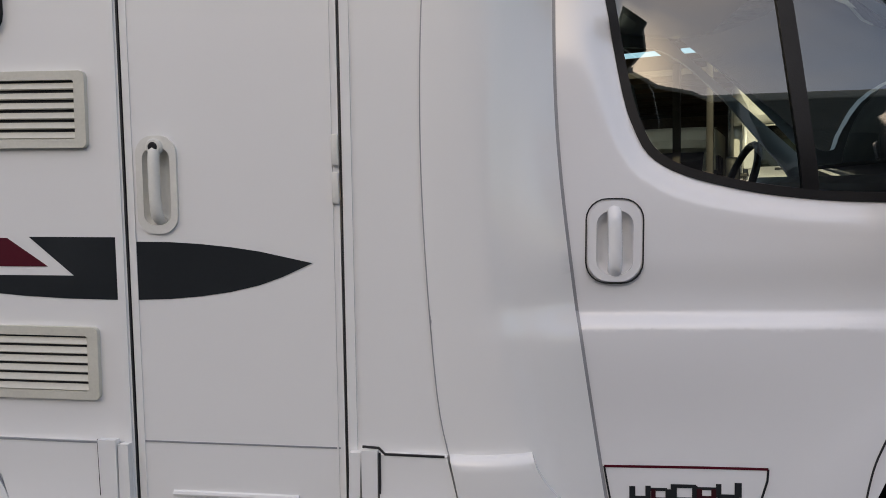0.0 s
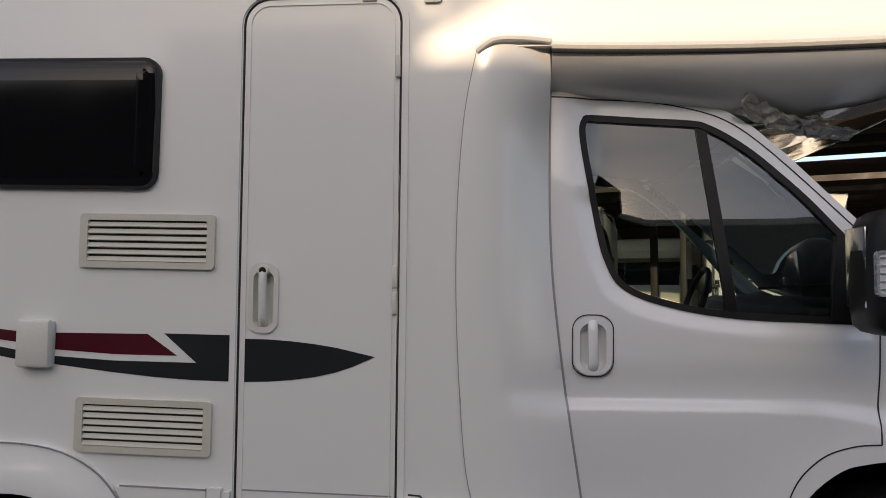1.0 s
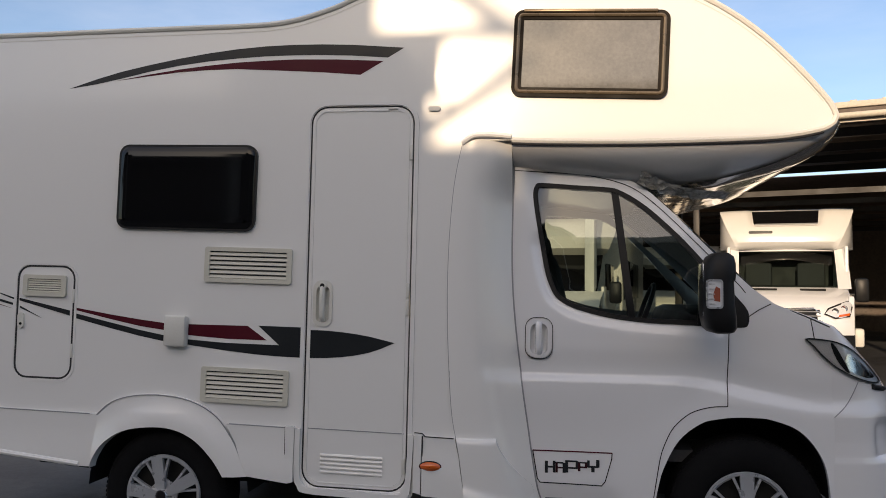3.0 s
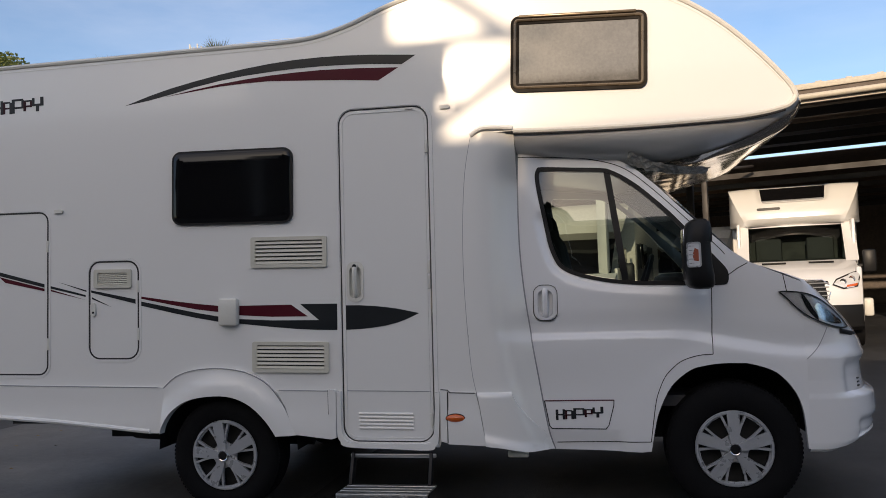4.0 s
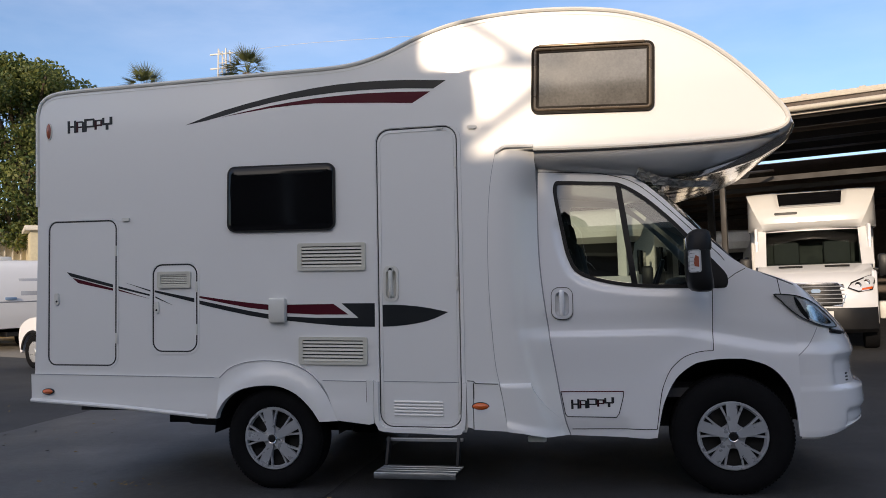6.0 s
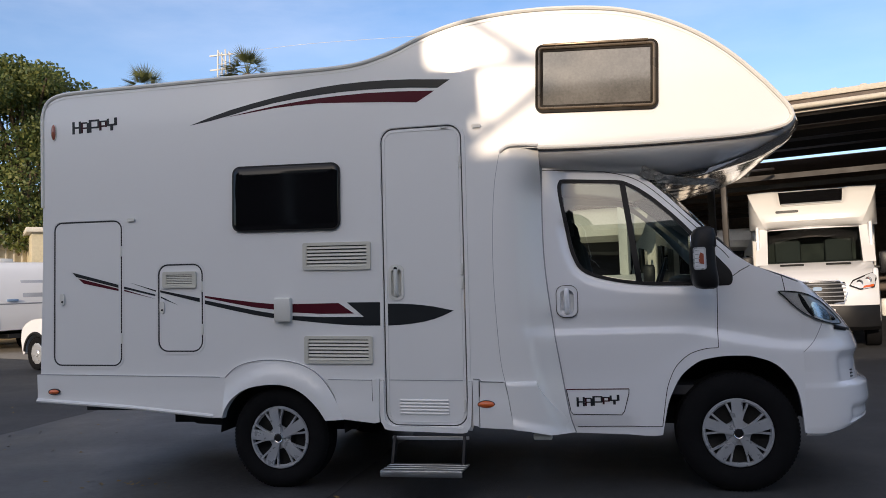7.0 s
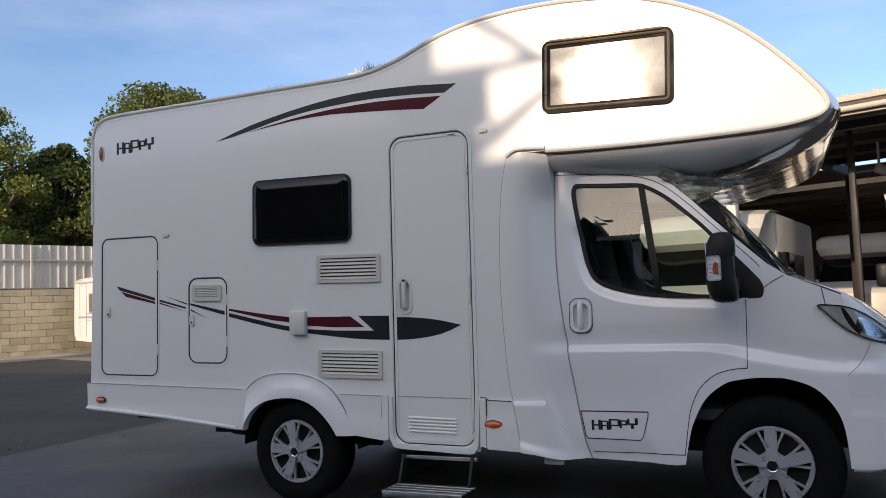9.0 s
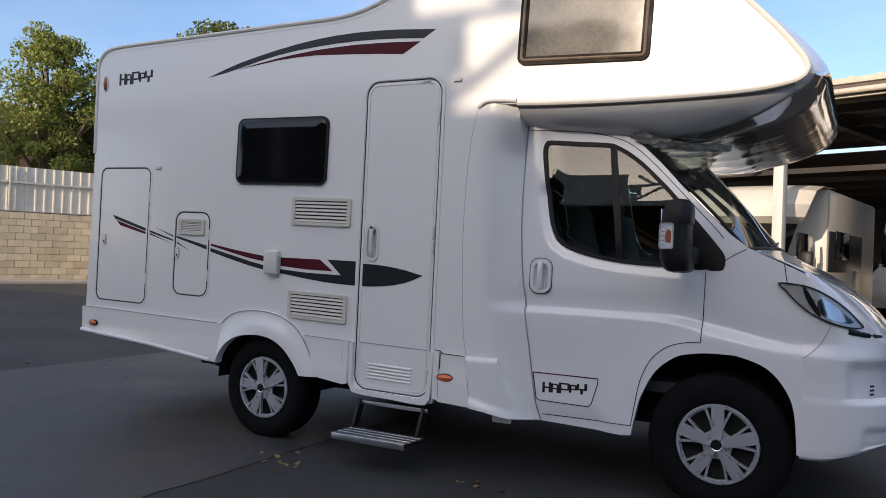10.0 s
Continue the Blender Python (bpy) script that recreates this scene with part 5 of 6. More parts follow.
def caravan(m):
    """White touring caravan, built along x with its near side at y = 0, nose at +x."""
    c = thing("caravan", "white touring caravan with pale blue stripe on its side", "caravan")
    L, D, H = 4.9, 2.15, 2.50
    prof = curve([(0.0, 0.62), (-0.05, 1.4), (0.02, 2.25), (0.15, 2.42), (0.6, 2.50), (2.5, 2.53), (3.9, 2.50), (4.25, 2.42), (4.52, 2.10), (4.72, 1.55), (4.80, 1.0), (4.78, 0.62)], 4)
    bm = panel(prof + [(3.6, 0.50), (1.2, 0.50)], (), 0.0, D)
    part("body", bm, M_BODY, c)
    part("awning_rail", box(1.9, -0.03, 2.42, 3.4, 0.09, 0.10, 0.03), M_BODY, c)
    for x0, x1 in ((1.25, 1.75), (2.95, 3.45)):
        w = part("window", panel(rrect((x0 + x1) / 2, 1.72, x1 - x0, 0.62, 0.07), (), -0.02, 0.03), M_GREYSEAL, c)
        part("pane", panel(rrect((x0 + x1) / 2, 1.72, x1 - x0 - 0.08, 0.54, 0.06), (), -0.026, 0.01), M_CARAVANPANE, w)
    part("side_door", ring(rrect(0.72, 1.45, 0.58, 1.75, 0.05), rrect(0.72, 1.45, 0.55, 1.72, 0.05), -0.008, 0.01), M_GREYSEAL, c)
    part("stripe", panel([(0.3, 1.30), (4.1, 1.27), (4.1, 1.22), (0.3, 1.24)], (), -0.004, 0.005), M_GREYSEAL, c)
    part("stripe", panel([(1.0, 1.40), (3.0, 1.40), (3.0, 1.37), (1.0, 1.37)], (), -0.004, 0.005), M_BLUE, c)
    part("stripe", panel([(1.0, 1.18), (2.6, 1.18), (2.6, 1.16), (1.0, 1.16)], (), -0.004, 0.005), M_BLUE, c)
    part("skirt", panel([(0.1, 0.64), (4.7, 0.64), (4.7, 0.50), (2.75, 0.46), (2.6, 0.66), (2.1, 0.66), (1.95, 0.46), (0.1, 0.52)], (), -0.02, 0.03), M_BODY, c)
    part("roof_light", box(2.8, 1.0, 2.57, 0.7, 0.6, 0.14, 0.04), M_PLASTIC, c)
    fw = part("front_window", box(4.60, D / 2 + 0.15, 1.72, 0.10, 1.10, 0.62, 0.04, turn=Matrix.Rotation(radians(-18), 4, "Y")), M_BLACK, c)
    part("pane", box(4.615, D / 2 + 0.15, 1.72, 0.10, 1.0, 0.52, 0.03, turn=Matrix.Rotation(radians(-18), 4, "Y")), M_GREYPANE, fw)
    part("front_trim", box(4.74, D / 2, 1.33, 0.08, 2.1, 0.03, 0.01), M_GREYSEAL, c)
    part("body_edge", sweep([(x, 0.0, z) for x, z in prof], 0.022), M_SHEET, c)
    part("window_label", box(4.78, 0.45, 1.42, 0.03, 0.30, 0.07, 0.01), M_BLUE, c)
    for z0 in (0.98, 2.10):
        part("wall_vent", panel(rrect(2.15, z0, 0.26, 0.24, 0.01), (), -0.010, 0.012), M_VENT, c)
    for x0 in (2.6, 4.35, 4.6):
        part("side_marker", panel(rrect(x0, 0.70, 0.07, 0.04, 0.01), (), -0.028, 0.012), M_DARK, c)
    part("chassis", box(2.6, D / 2, 0.45, 4.2, 1.4, 0.12), M_DARK, c)
    w = part("wheel", lathe([(0.17, 0.0), (0.24, -0.01), (0.32, 0.0), (0.33, 0.04), (0.33, 0.17), (0.2, 0.18)], 32, (2.35, 0.06, 0.33)), M_TYRE, c)
    part("hub", lathe([(0.0, 0.0), (0.06, 0.0), (0.17, 0.015), (0.18, 0.03)], 24, (2.35, 0.06, 0.33)), M_RIM, w)
    part("far_wheel", lathe([(0.0, 0.0), (0.33, 0.0), (0.33, 0.17), (0.0, 0.17)], 24, (2.35, D - 0.25, 0.33)), M_TYRE, c)
    part("drawbar", sweep([(4.7, D / 2, 0.48), (5.8, D / 2, 0.45)], 0.06), M_DARK, c)
    c.matrix_world = m
    return c


caravan(pose(-16.15, 12.4, 0.09, 0, 0, -22) @ Matrix.Scale(0.9, 4))


def parked_car(m):
    """White hatchback, nose at -x, near side at y = 0."""
    c = thing("parked_car", "white hatchback car parked beside the caravan", "car")
    out = curve([(-0.46, 0.42), (-0.48, 0.62), (-0.40, 0.80), (-0.1, 0.93), (0.45, 1.0), (0.95, 1.36), (1.5, 1.47), (2.3, 1.45), (2.95, 1.20), (3.1, 0.9), (3.12, 0.45)], 4)
    arch = lambda cx: [(cx + 0.36 * math.cos(a), 0.31 + 0.36 * math.sin(a)) for a in np.linspace(0, math.pi, 13)]
    part("body", panel(out + [(2.92, 0.28)] + arch(2.5) + arch(0.0) + [(-0.42, 0.29)], (), 0.0, 1.7), M_CAB, c)
    part("side_glass", panel(curve([(0.62, 1.03), (1.02, 1.33), (1.5, 1.40), (2.3, 1.38), (2.75, 1.10)], 3), (), -0.006, 0.01), M_GLOSSBLACK, c)
    for cx in (0.0, 2.5):
        w = part("wheel", lathe([(0.20, 0.01), (0.25, -0.01), (0.30, 0.0), (0.31, 0.03), (0.31, 0.18), (0.2, 0.19)], 32, (cx, 0.02, 0.31)), M_TYRE, c)
        part("arch_cladding", sweep([(cx + 0.375 * math.cos(a), -0.004, 0.31 + 0.375 * math.sin(a)) for a in np.linspace(0.1, math.pi - 0.1, 15)], 0.03, squash=0.5), M_BLACK, c)
        part("rim", lathe([(0.0, 0.0), (0.05, -0.005), (0.07, 0.01), (0.17, 0.0), (0.20, 0.01)], 10, (cx, 0.02, 0.31)), M_RIM, w)
    c.matrix_world = m
    return c


parked_car(pose(-8.2, 7.4, 0.055, 0, 0, -20.7))

# ---------------------------------------------------------------- canopy hall behind the motorhome
HALL = pose(4.4, 8.3, 0, 0, 0, -19)     # its front edge runs along local x
hall = thing("canopy_hall", "long open-sided storage canopy with corrugated roof", "canopy", kind="structure")


def sheet_roof(name, x0, x1, y0, z0, y1, z1, parent, material, pitch=0.28):
    """Corrugated sheet, ribs running along x."""
    bm = bmesh.new()
    n = int(abs(y1 - y0) / pitch)
    A, B = [], []
    for i in range(2 * n + 1):
        f = i / (2 * n)
        dz = 0.05 * (i % 2)
        A.append(bm.verts.new((x0, y0 + (y1 - y0) * f, z0 + (z1 - z0) * f + dz)))
        B.append(bm.verts.new((x1, y0 + (y1 - y0) * f, z0 + (z1 - z0) * f + dz)))
    for i in range(2 * n):
        bm.faces.new((A[i], A[i + 1], B[i + 1], B[i]))
    return part(name, bm, material, parent, smooth=False)


sheet_roof("front_roof", -14, 26, 0.0, 4.0, 7.0, 4.25, hall, M_ROOFM)
part("fascia", box(6, -0.06, 4.085, 40, 0.08, 0.09, 0.015), M_FASCIA, hall)
part("fascia_board", box(6, -0.03, 3.99, 40, 0.06, 0.11), M_ROOFM, hall)
part("gutter", sweep([(-14, -0.12, 3.925), (26, -0.12, 3.925)], 0.045, n=10), M_FASCIA, hall)
part("lower_trim", box(6, -0.02, 3.86, 40, 0.05, 0.03), M_FASCIA, hall)
for k in range(100):
    part("roof_rib", box(-13.8 + 0.4 * k, 0.02, 4.14, 0.09, 0.16, 0.03, 0.008), M_FASCIA, hall)
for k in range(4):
    part("purlin", box(6, 1.2 + 1.7 * k, 3.93 + 0.06 * k, 40, 0.08, 0.14), M_SHADEDSTEEL, hall)
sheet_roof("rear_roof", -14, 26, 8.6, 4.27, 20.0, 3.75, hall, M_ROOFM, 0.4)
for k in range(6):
    part("purlin", box(6, 9.2 + 1.9 * k, 3.94 - 0.06 * k, 40, 0.08, 0.14), M_SHADEDSTEEL, hall)
part("back_wall", box(6, 20.1, 1.9, 40, 0.12, 3.8), M_ROOFM, hall)
part("side_wall", box(-14, 10, 2.0, 0.12, 20, 4.0), M_ROOFM, hall)
part("side_wall", box(26, 10, 2.0, 0.12, 20, 4.0), M_ROOFM, hall)
for xx in (-7.85, -2.05, 3.75, 9.55, 15.35):
    part("post", box(xx, 0.1, 2.0, 0.16, 0.16, 4.0, 0.01), M_STEEL, hall)
    part("post", box(xx, 7.2, 2.1, 0.16, 0.16, 4.2, 0.01), M_SHADEDSTEEL, hall)
    part("post", box(xx + 1.33, 2.1, 2.0, 0.10, 0.10, 4.0, 0.01), M_SHADEDSTEEL, hall)
    part("rafter", box(xx, 3.6, 3.95, 0.14, 7.2, 0.22), M_SHADEDSTEEL, hall)
    part("strut", sweep([(xx, 7.2, 3.9), (xx + 1.3, 8.7, 4.1)], 0.04), M_SHADEDSTEEL, hall)
hall.matrix_world = HALL


lamp_ = thing("hanging_lamp", "pale tilted floodlight hanging under the canopy roof", "lamp")
part("stem", sweep([(4.98, 11.9, 3.98), (4.98, 11.9, 3.52)], 0.025), M_STEEL, lamp_)
part("hood", box(5.0, 11.85, 3.45, 0.22, 0.26, 0.15, 0.03, turn=Matrix.Rotation(radians(28), 4, "Y")), M_STEEL, lamp_)

# ---------------------------------------------------------------- parked van conversion and parked camper
def van(m):
    """White low-profile motorhome on a van cab, front towards -y, middle at x = 0."""
    v = thing("parked_motorhome", "white low-profile motorhome with black grille, parked nose out", "motorhome")
    w = 0.94
    prof = [(0.10, 0.38), (-0.02, 0.45), (-0.05, 0.75), (-0.02, 1.02), (0.10, 1.18), (0.35, 1.30), (0.80, 1.42)]
    rows = []
    for y, z in prof:
        rows.append([(w * g, y + 0.22 * abs(g) ** 3.5, z) for g in np.linspace(-1, 1, 17)])
    part("bonnet", grid(rows), M_CAB, v)
    part("bumper", grid([[(w * 1.01 * g, y + 0.24 * abs(g) ** 3.5, z) for g in np.linspace(-1, 1, 17)] for y, z in ((0.05, 0.30), (-0.07, 0.36), (-0.10, 0.55), (-0.07, 0.70), (0.0, 0.71))]), M_BLACK, v)
    ws = part("windscreen", grid([[(0.86 * g * (1 - 0.08 * f), 0.78 + 0.62 * f + 0.16 * g * g, 1.42 + 0.66 * f) for g in np.linspace(-1, 1, 13)] for f in np.linspace(0, 1, 5)]), M_SCREEN, v, "dark windscreen", turned=False)
    part("pillar_frame", grid([[(1.0 * g, 0.755 + 0.62 * f + 0.16 * g * g, 1.40 + 0.70 * f) for g in (-1, -0.88, -0.79)] for f in np.linspace(0, 1, 5)]), M_CAB, v)
    part("pillar_frame", grid([[(1.0 * g, 0.755 + 0.62 * f + 0.16 * g * g, 1.40 + 0.70 * f) for g in (0.79, 0.88, 1)] for f in np.linspace(0, 1, 5)]), M_CAB, v)
    part("screen_header", grid([[(0.93 * g, 0.765 + 0.62 * f + 0.16 * g * g, 1.42 + 0.66 * f) for g in np.linspace(-1, 1, 15)] for f in (0.92, 1.0, 1.1)]), M_CAB, v)
    for sx in (-1, 1):
        part("cab_flank", box(sx * 0.96, 1.75, 1.35, 0.06, 1.2, 1.5, 0.02), M_CAB, v)
    part("cab_inside", box(0, 2.3, 1.4, 1.7, 0.05, 1.4), M_INNER, v)
    part("dashboard", box(0, 1.15, 1.35, 1.6, 0.4, 0.2, 0.05), M_INNER, v)
    for sx in (-0.45, 0.45):
        part("seat", box(sx, 1.95, 1.45, 0.48, 0.14, 0.8, 0.06), M_SEAT, v)
    gr = part("grille", grid([[(0.46 * g * (1 - 0.12 * abs(f - 0.5)), -0.125 + 0.05 * f + 0.10 * g * g, 0.76 + 0.32 * f) for g in np.linspace(-1, 1, 9)] for f in np.linspace(0, 1, 4)]), M_BLACK, v)
    for k in range(5):
        part("grille_bar", sweep([(0.44 * g, -0.135 + 0.010 * k + 0.10 * g * g, 0.79 + 0.065 * k) for g in np.linspace(-1, 1, 9)], 0.009), M_GREYSEAL, gr)
    part("grille_surround", sweep([(x, -0.125 + 0.10 * (x / 0.46) ** 2 + 0.05 * (z - 0.76) / 0.32, z) for x, z in ((-0.34, 1.10), (0.34, 1.10), (0.49, 0.98), (0.40, 0.74), (-0.40, 0.74), (-0.49, 0.98))], 0.016, closed=True), M_CHROME, gr)
    part("badge", panel(rrect(0, 0.98, 0.15, 0.06, 0.03), (), -0.125, 0.02), M_BLUE, gr)
    for sx in (-1, 1):
        skin = lambda x, z: lerp_line([(-0.05, 0.75), (-0.02, 1.02), (0.10, 1.18), (0.35, 1.30)], z) + 0.22 * min(1.0, abs(x) / w) ** 3.5
        lamp = [(sx * x, z) for x, z in ((0.50, 1.02), (0.56, 1.10), (0.74, 1.17), (0.915, 1.225), (0.925, 1.12), (0.88, 0.985), (0.66, 0.955))]
        hl_ = part("headlamp", panel(lamp, (), lambda x, z: skin(x, z) - 0.02, 0.03, 0.05), M_LAMPSILVER, v, "clear headlamp with amber strip")
        part("bezel", ring(grow(lamp, 0.008), grow(lamp, -0.014), lambda x, z: skin(x, z) - 0.026, 0.03), M_BLACK, hl_)
        for x, z in ((0.66, 1.06), (0.80, 1.10)):
            part("reflector", lathe([(0.0, 0.0), (0.03, -0.012), (0.045, -0.026), (0.050, -0.026)], 16, (sx * x, skin(x, z) - 0.005, z)), M_CHROME, hl_)
        part("indicator", panel([(sx * x, z) for x, z in ((0.70, 0.975), (0.72, 1.01), (0.885, 1.035), (0.87, 0.995))], (), lambda x, z: skin(x, z) - 0.026, 0.01, 0.04), M_ORANGE, hl_)
        mr_ = part("mirror", box(sx * 1.16, 0.95, 1.38, 0.22, 0.12, 0.38, 0.05), M_BLACK, v)
        part("mirror_arm", box(sx * 1.0, 0.98, 1.30, 0.2, 0.08, 0.06, 0.02), M_BLACK, mr_)
        part("fender", box(sx * 0.93, 0.95, 0.85, 0.1, 1.3, 0.9, 0.05), M_CAB, v)
        part("wheel", lathe([(0.0, 0.0), (0.33, -0.01), (0.35, 0.03), (0.35, 0.22), (0.0, 0.23)], 28, (0, 0, 0)), M_TYRE, v).matrix_local = pose(sx * 0.87, 0.85, 0.35, 0, 0, 90) @ pose(0, -0.11, 0)
        part("bonnet_vent", box(sx * 0.38, 0.60, 1.385, 0.40, 0.05, 0.02, 0.006, turn=Matrix.Rotation(radians(18), 4, "X")), M_BLACK, v)
    part("number_plate", box(0, -0.115, 0.60, 0.52, 0.012, 0.11, 0.006), M_PLASTIC, v)
    # living body with sloped front cap and skylight
    front = ((2.06, 1.36, 0.80), (2.10, 1.24, 0.84), (2.18, 1.18, 0.87), (2.30, 1.19, 0.93), (2.44, 1.25, 1.00), (2.48, 1.27, 1.02), (2.60, 1.36, 1.07), (2.70, 1.44, 1.11), (2.745, 1.52, 1.12), (2.765, 1.70, 1.12), (2.77, 2.4, 1.12))
    rows = []
    for z, y, hw in front:
        dip = 0.10 * smooth(2.44, 2.50, z) * smooth(2.0, 1.6, y)
        rows.append([(hw * g, y + dip * smooth(0.58, 0.50, abs(g)) + 0.05 * abs(g) ** 4, z - (0.012 * abs(g) ** 6)) for g in (k / 20 - 1 for k in range(41))])
    cap = part("front_cap", grid(rows), M_BODY, v, "angular white front cap over the windscreen")
    for sx in (-1, 1):
        part("cheek", grid([[(sx * hw, y + 0.05, z), (sx * (hw + 1.12) / 2, y + 0.16, z), (sx * 1.12, max(y + 0.34, 1.72), z), (sx * 1.12, 2.5, z)] for z, y, hw in front[:-1]]), M_BODY, cap)
    part("skylight", panel([(-0.53, 2.48), (0.53, 2.48), (0.56, 2.72), (-0.56, 2.72)], (), lambda x, z: 1.335 + (z - 2.48) * 0.78, 0.02), M_GLOSSBLACK, cap, "black roof window")
    part("skylight_frame", sweep([(-0.52, 1.335, 2.485), (0.52, 1.335, 2.485)], 0.014), M_GREYSEAL, cap)
    part("emblem", panel(rrect(-0.42, 2.345, 0.40, 0.045, 0.02), (), 1.195, 0.03), M_GREY, cap)
    part("body", box(0, 4.6, 1.62, 2.24, 4.6, 2.3, 0.06), M_BODY, v)
    part("underbody", box(0, 3.6, 0.5, 1.6, 5.0, 0.25), M_DARK, v)
    part("step_light", box(1.12, 1.1, 0.62, 0.16, 0.2, 0.30, 0.04), M_PLASTIC, v)
    part("rear_wheel", box(0.95, 5.2, 0.34, 0.2, 0.66, 0.66, 0.2), M_TYRE, v)
    part("rear_wheel", box(-0.95, 5.2, 0.34, 0.2, 0.66, 0.66, 0.2), M_TYRE, v)
    v.matrix_world = m
    return v


van(pose(5.72, 9.55, 0, 0, 0, -12) @ Matrix.Diagonal((1, 1, 1.07, 1)))


M_DULL = mat("dusty_cream_paint", (0.78, 0.74, 0.66), 0.4, vary=0.08, scale=2)


def camper(m, name_label):
    """Pale low-profile camper, nose towards -y."""
    c = thing("parked_camper", name_label, "motorhome")
    rows = []
    for z, y, hw in ((2.02, 0.95, 0.85), (2.15, 0.75, 0.98), (2.35, 0.72, 1.06), (2.6, 0.95, 1.10), (2.72, 1.5, 1.10), (2.75, 2.4, 1.10)):
        rows.append([(hw * g, y + 0.35 * abs(g) ** 4, z) for g in np.linspace(-1, 1, 17)])
    part("front_cap", grid(rows), M_DULL, c)
    part("body", box(0, 4.4, 1.60, 2.2, 4.4, 2.25, 0.08), M_DULL, c)
    part("cab", grid([[(0.98 * g, y + 0.2 * abs(g) ** 3, z) for g in np.linspace(-1, 1, 13)] for y, z in ((-0.5, 0.4), (-0.62, 0.7), (-0.5, 1.1), (-0.2, 1.3), (0.2, 1.42))]), M_DULL, c)
    part("windscreen", grid([[(0.88 * g, 0.2 + 0.7 * f + 0.15 * g * g, 1.42 + 0.62 * f) for g in np.linspace(-1, 1, 9)] for f in np.linspace(0, 1, 4)]), M_GLOSSBLACK, c)
    for sx in (-1, 1):
        part("cab_door", box(sx * 0.96, 1.15, 1.0, 0.06, 1.5, 1.0, 0.02), M_DULL, c)
        part("door_glass", box(sx * 0.985, 1.1, 1.66, 0.04, 0.9, 0.45, 0.02), M_GLOSSBLACK, c)
        part("wheel", box(sx * 0.92, 0.55, 0.34, 0.2, 0.66, 0.66, 0.22), M_TYRE, c)
        part("mirror", box(sx * 1.15, 0.55, 1.4, 0.2, 0.12, 0.36, 0.05), M_BLACK, c)
        part("side_stripe", box(sx * 1.105, 3.7, 1.62, 0.012, 2.9, 0.72, 0.004), M_GREY, c)
        part("side_window", box(sx * 1.115, 3.3, 1.75, 0.02, 1.1, 0.5, 0.008), M_GLOSSBLACK, c)
        part("locker", box(sx * 1.108, 4.5, 1.0, 0.012, 0.3, 0.6, 0.004), M_GREYSEAL, c)
    c.matrix_world = m
    return c


camper(pose(1.67, 8.83, 0, 0, 0, -10), "cream low-profile camper with dark side panel parked under the canopy")
camper(pose(4.9, 18.2, 0, 0, 0, -16), "pale camper parked deep under the canopy")

# ---------------------------------------------------------------- unseen canopy added behind the camera, which shades the yard
opp = thing("unseen_shade_canopy", "unseen canopy added behind the camera to shade the yard", "canopy", kind="structure")
sheet_roof("roof", -26, 30, -14.0, 6.09, -22, 6.3, opp, M_ROOFM, 0.4)
part("fascia", box(2, -13.95, 6.03, 56, 0.10, 0.20, 0.02), M_FASCIA, opp)
# added blockers, cut to leave the sun patch on the overcab side
for x0, x1, z0, z1 in ((-6.2, -1.59, 6.10, 7.15), (-1.59, -1.29, 6.10, 6.765), (-1.29, -1.22, 6.405, 6.765), (-1.22, -0.62, 6.70, 6.765)):
    part("sun_blocker", box((x0 + x1) / 2, -14.0, (z0 + z1) / 2, x1 - x0, 0.08, z1 - z0), M_FASCIA, opp)
# added wall, holds back low sky light and sun
part("back_wall", box(2, -22.0, 3.15, 56, 0.12, 6.3), M_SHADEDSTEEL, opp)
for xx in (-24, -18, -12, -6, 0, 6, 12, 18, 24):
    part("post", box(xx, -14.1, 3.03, 0.2, 0.2, 6.06, 0.02), M_STEEL, opp)
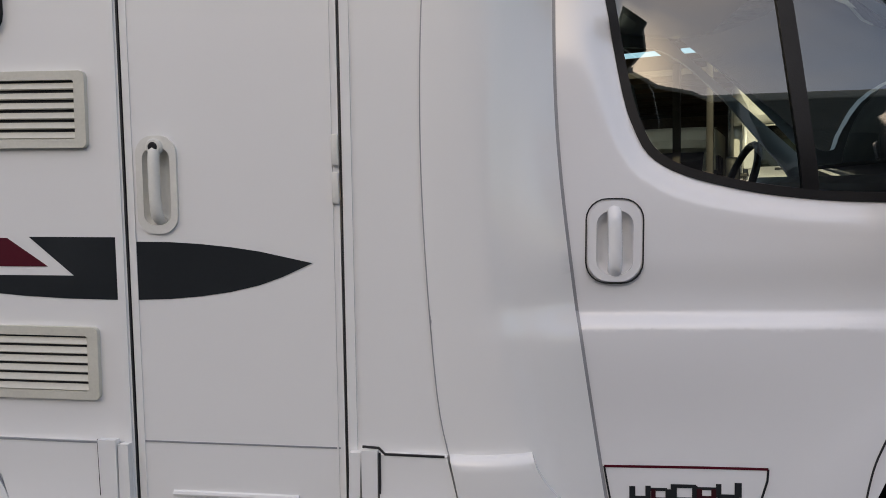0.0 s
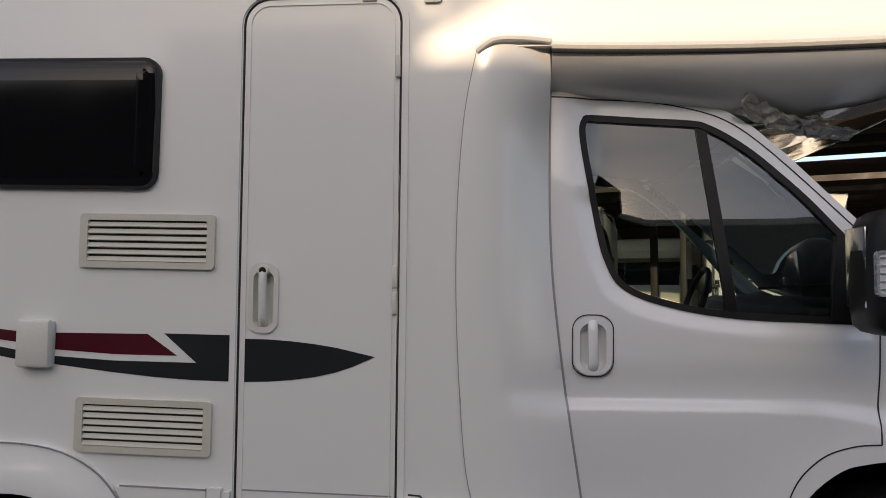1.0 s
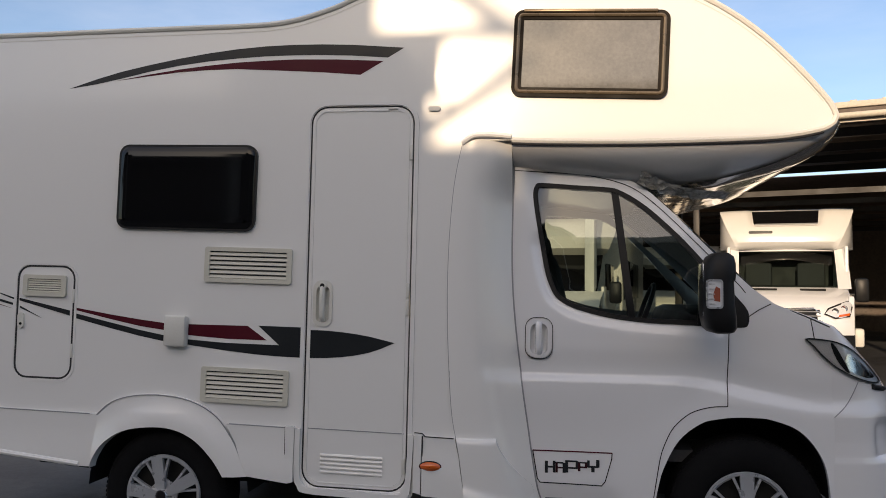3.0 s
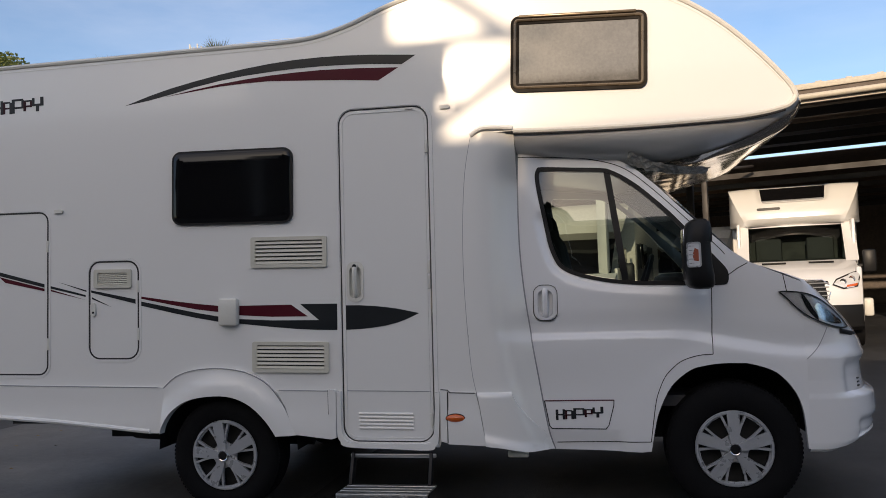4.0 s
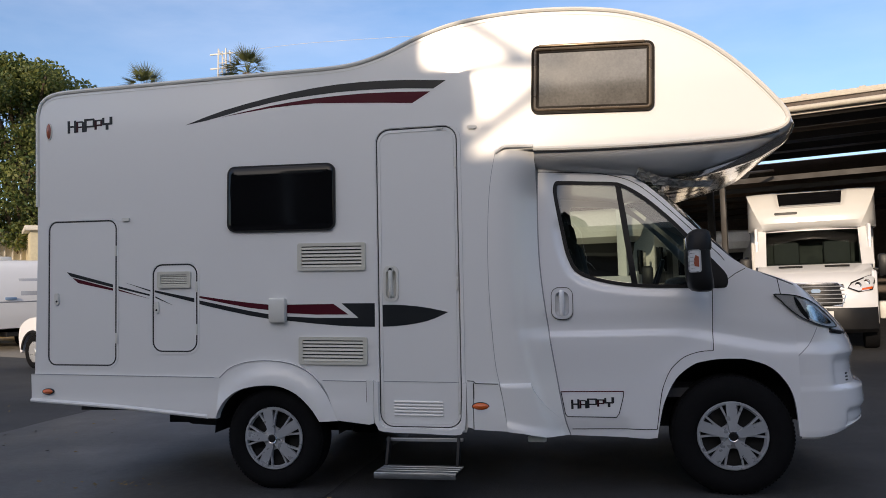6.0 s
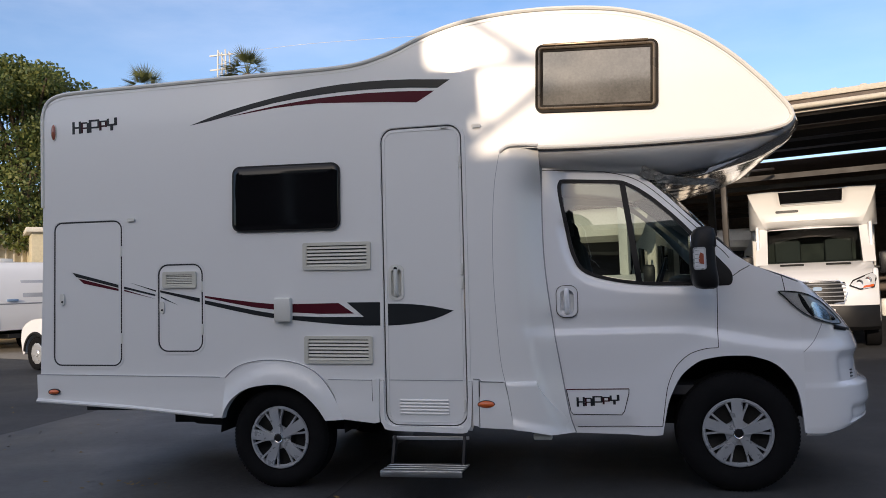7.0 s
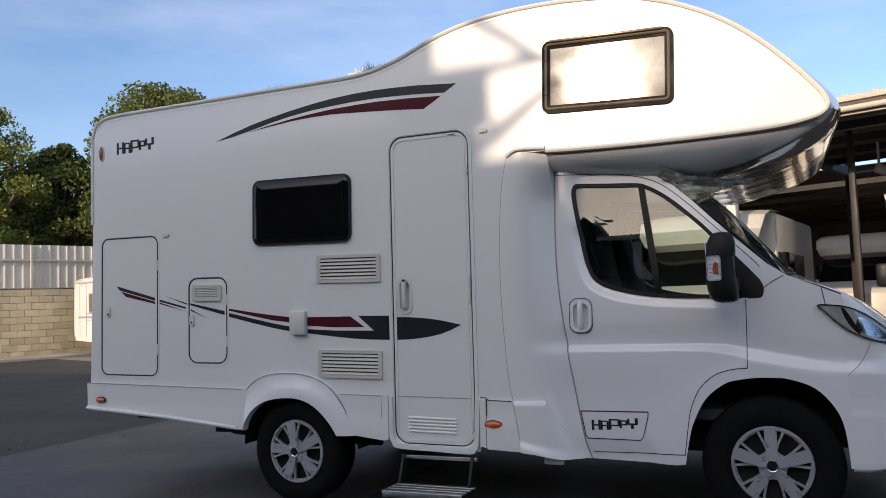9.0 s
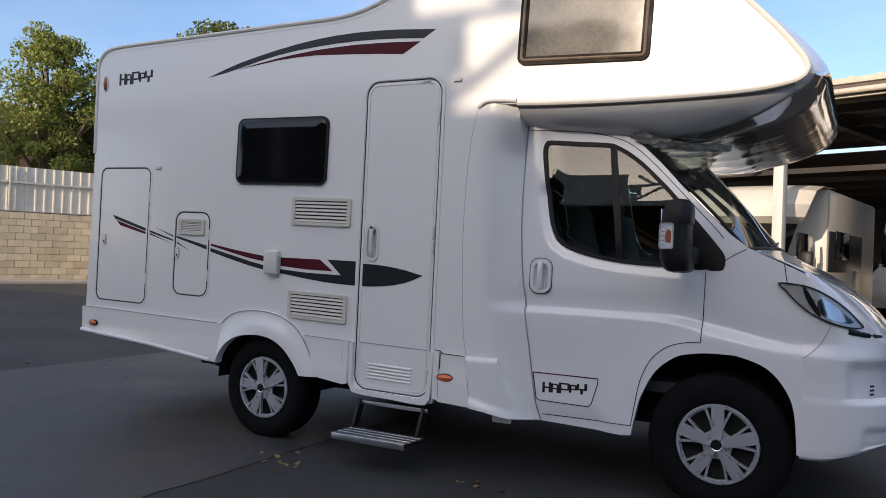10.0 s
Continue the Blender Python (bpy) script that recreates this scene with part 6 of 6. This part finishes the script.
# added bars, placed from the diagonal shadows wanted on the body
for a, b, r in (((1.40, 3.12), (1.85, 2.78), 0.045), ((1.98, 2.66), (1.42, 2.27), 0.045), ((1.30, 2.62), (1.55, 2.36), 0.03)):
    part("brace", sweep([(a[0] - 2.72, -14.0, a[1] + 3.955), (b[0] - 2.72, -14.0, b[1] + 3.955)], r), M_STEEL, opp)

# ---------------------------------------------------------------- dry leaves on the yard
rng = random.Random(12)
bm = bmesh.new()
for cx, cy, n, r in ((-1.35, 0.0, 26, 0.35), (0.55, -0.35, 10, 0.3), (1.77, -0.12, 8, 0.15), (-3.5, 1.5, 30, 1.5), (-0.6, -1.0, 8, 0.8), (-6, 4, 30, 2.5)):
    for _ in range(n):
        o = Vector((rng.gauss(cx, r * 0.6), rng.gauss(cy, r * 0.25), 0.004 + 0.10 * smooth(-5, -11, cx)))
        a, L = rng.uniform(0, 6.28), rng.uniform(0.015, 0.035)
        u, w = Vector((math.cos(a), math.sin(a), 0.25)) * L, Vector((-math.sin(a), math.cos(a), -0.1)) * L * 0.6
        bm.faces.new([bm.verts.new(o + q) for q in (-u, -w, u, w)])
M_DRY = mat("dry_leaf", (0.28, 0.18, 0.06), 0.8, vary=0.3)
tagged(part("dry_leaves", bm, M_DRY, smooth=False), "scattered dry brown leaves on the concrete", "leaves", kind="stuff")

# ---------------------------------------------------------------- blocks of the yard wall
bm = box(0, 0, 0, 0.10, 0.392, 0.192, 0.006)
me_block = bpy.data.meshes.new("block")
bm.to_mesh(me_block)
bm.free()
me_block.materials.append(M_BLOCK)
rest = bmesh.new()
rng = random.Random(4)
for row in range(10):
    for col in range(-32, 33):
        y = 0.4 * col + (0.2 if row % 2 else 0.0)
        z = 0.10 + 0.202 * row
        if -6 <= y <= 6:
            b = new("block", me_block)
            b.parent = wall
            b.location = (-0.03 + rng.uniform(-0.004, 0.004), y, z)
        else:
            box(-0.03, y, z, 0.10, 0.392, 0.192, 0.0, rest)
tagged(part("block_courses", rest, M_BLOCK, wall, smooth=False), kind="stuff")
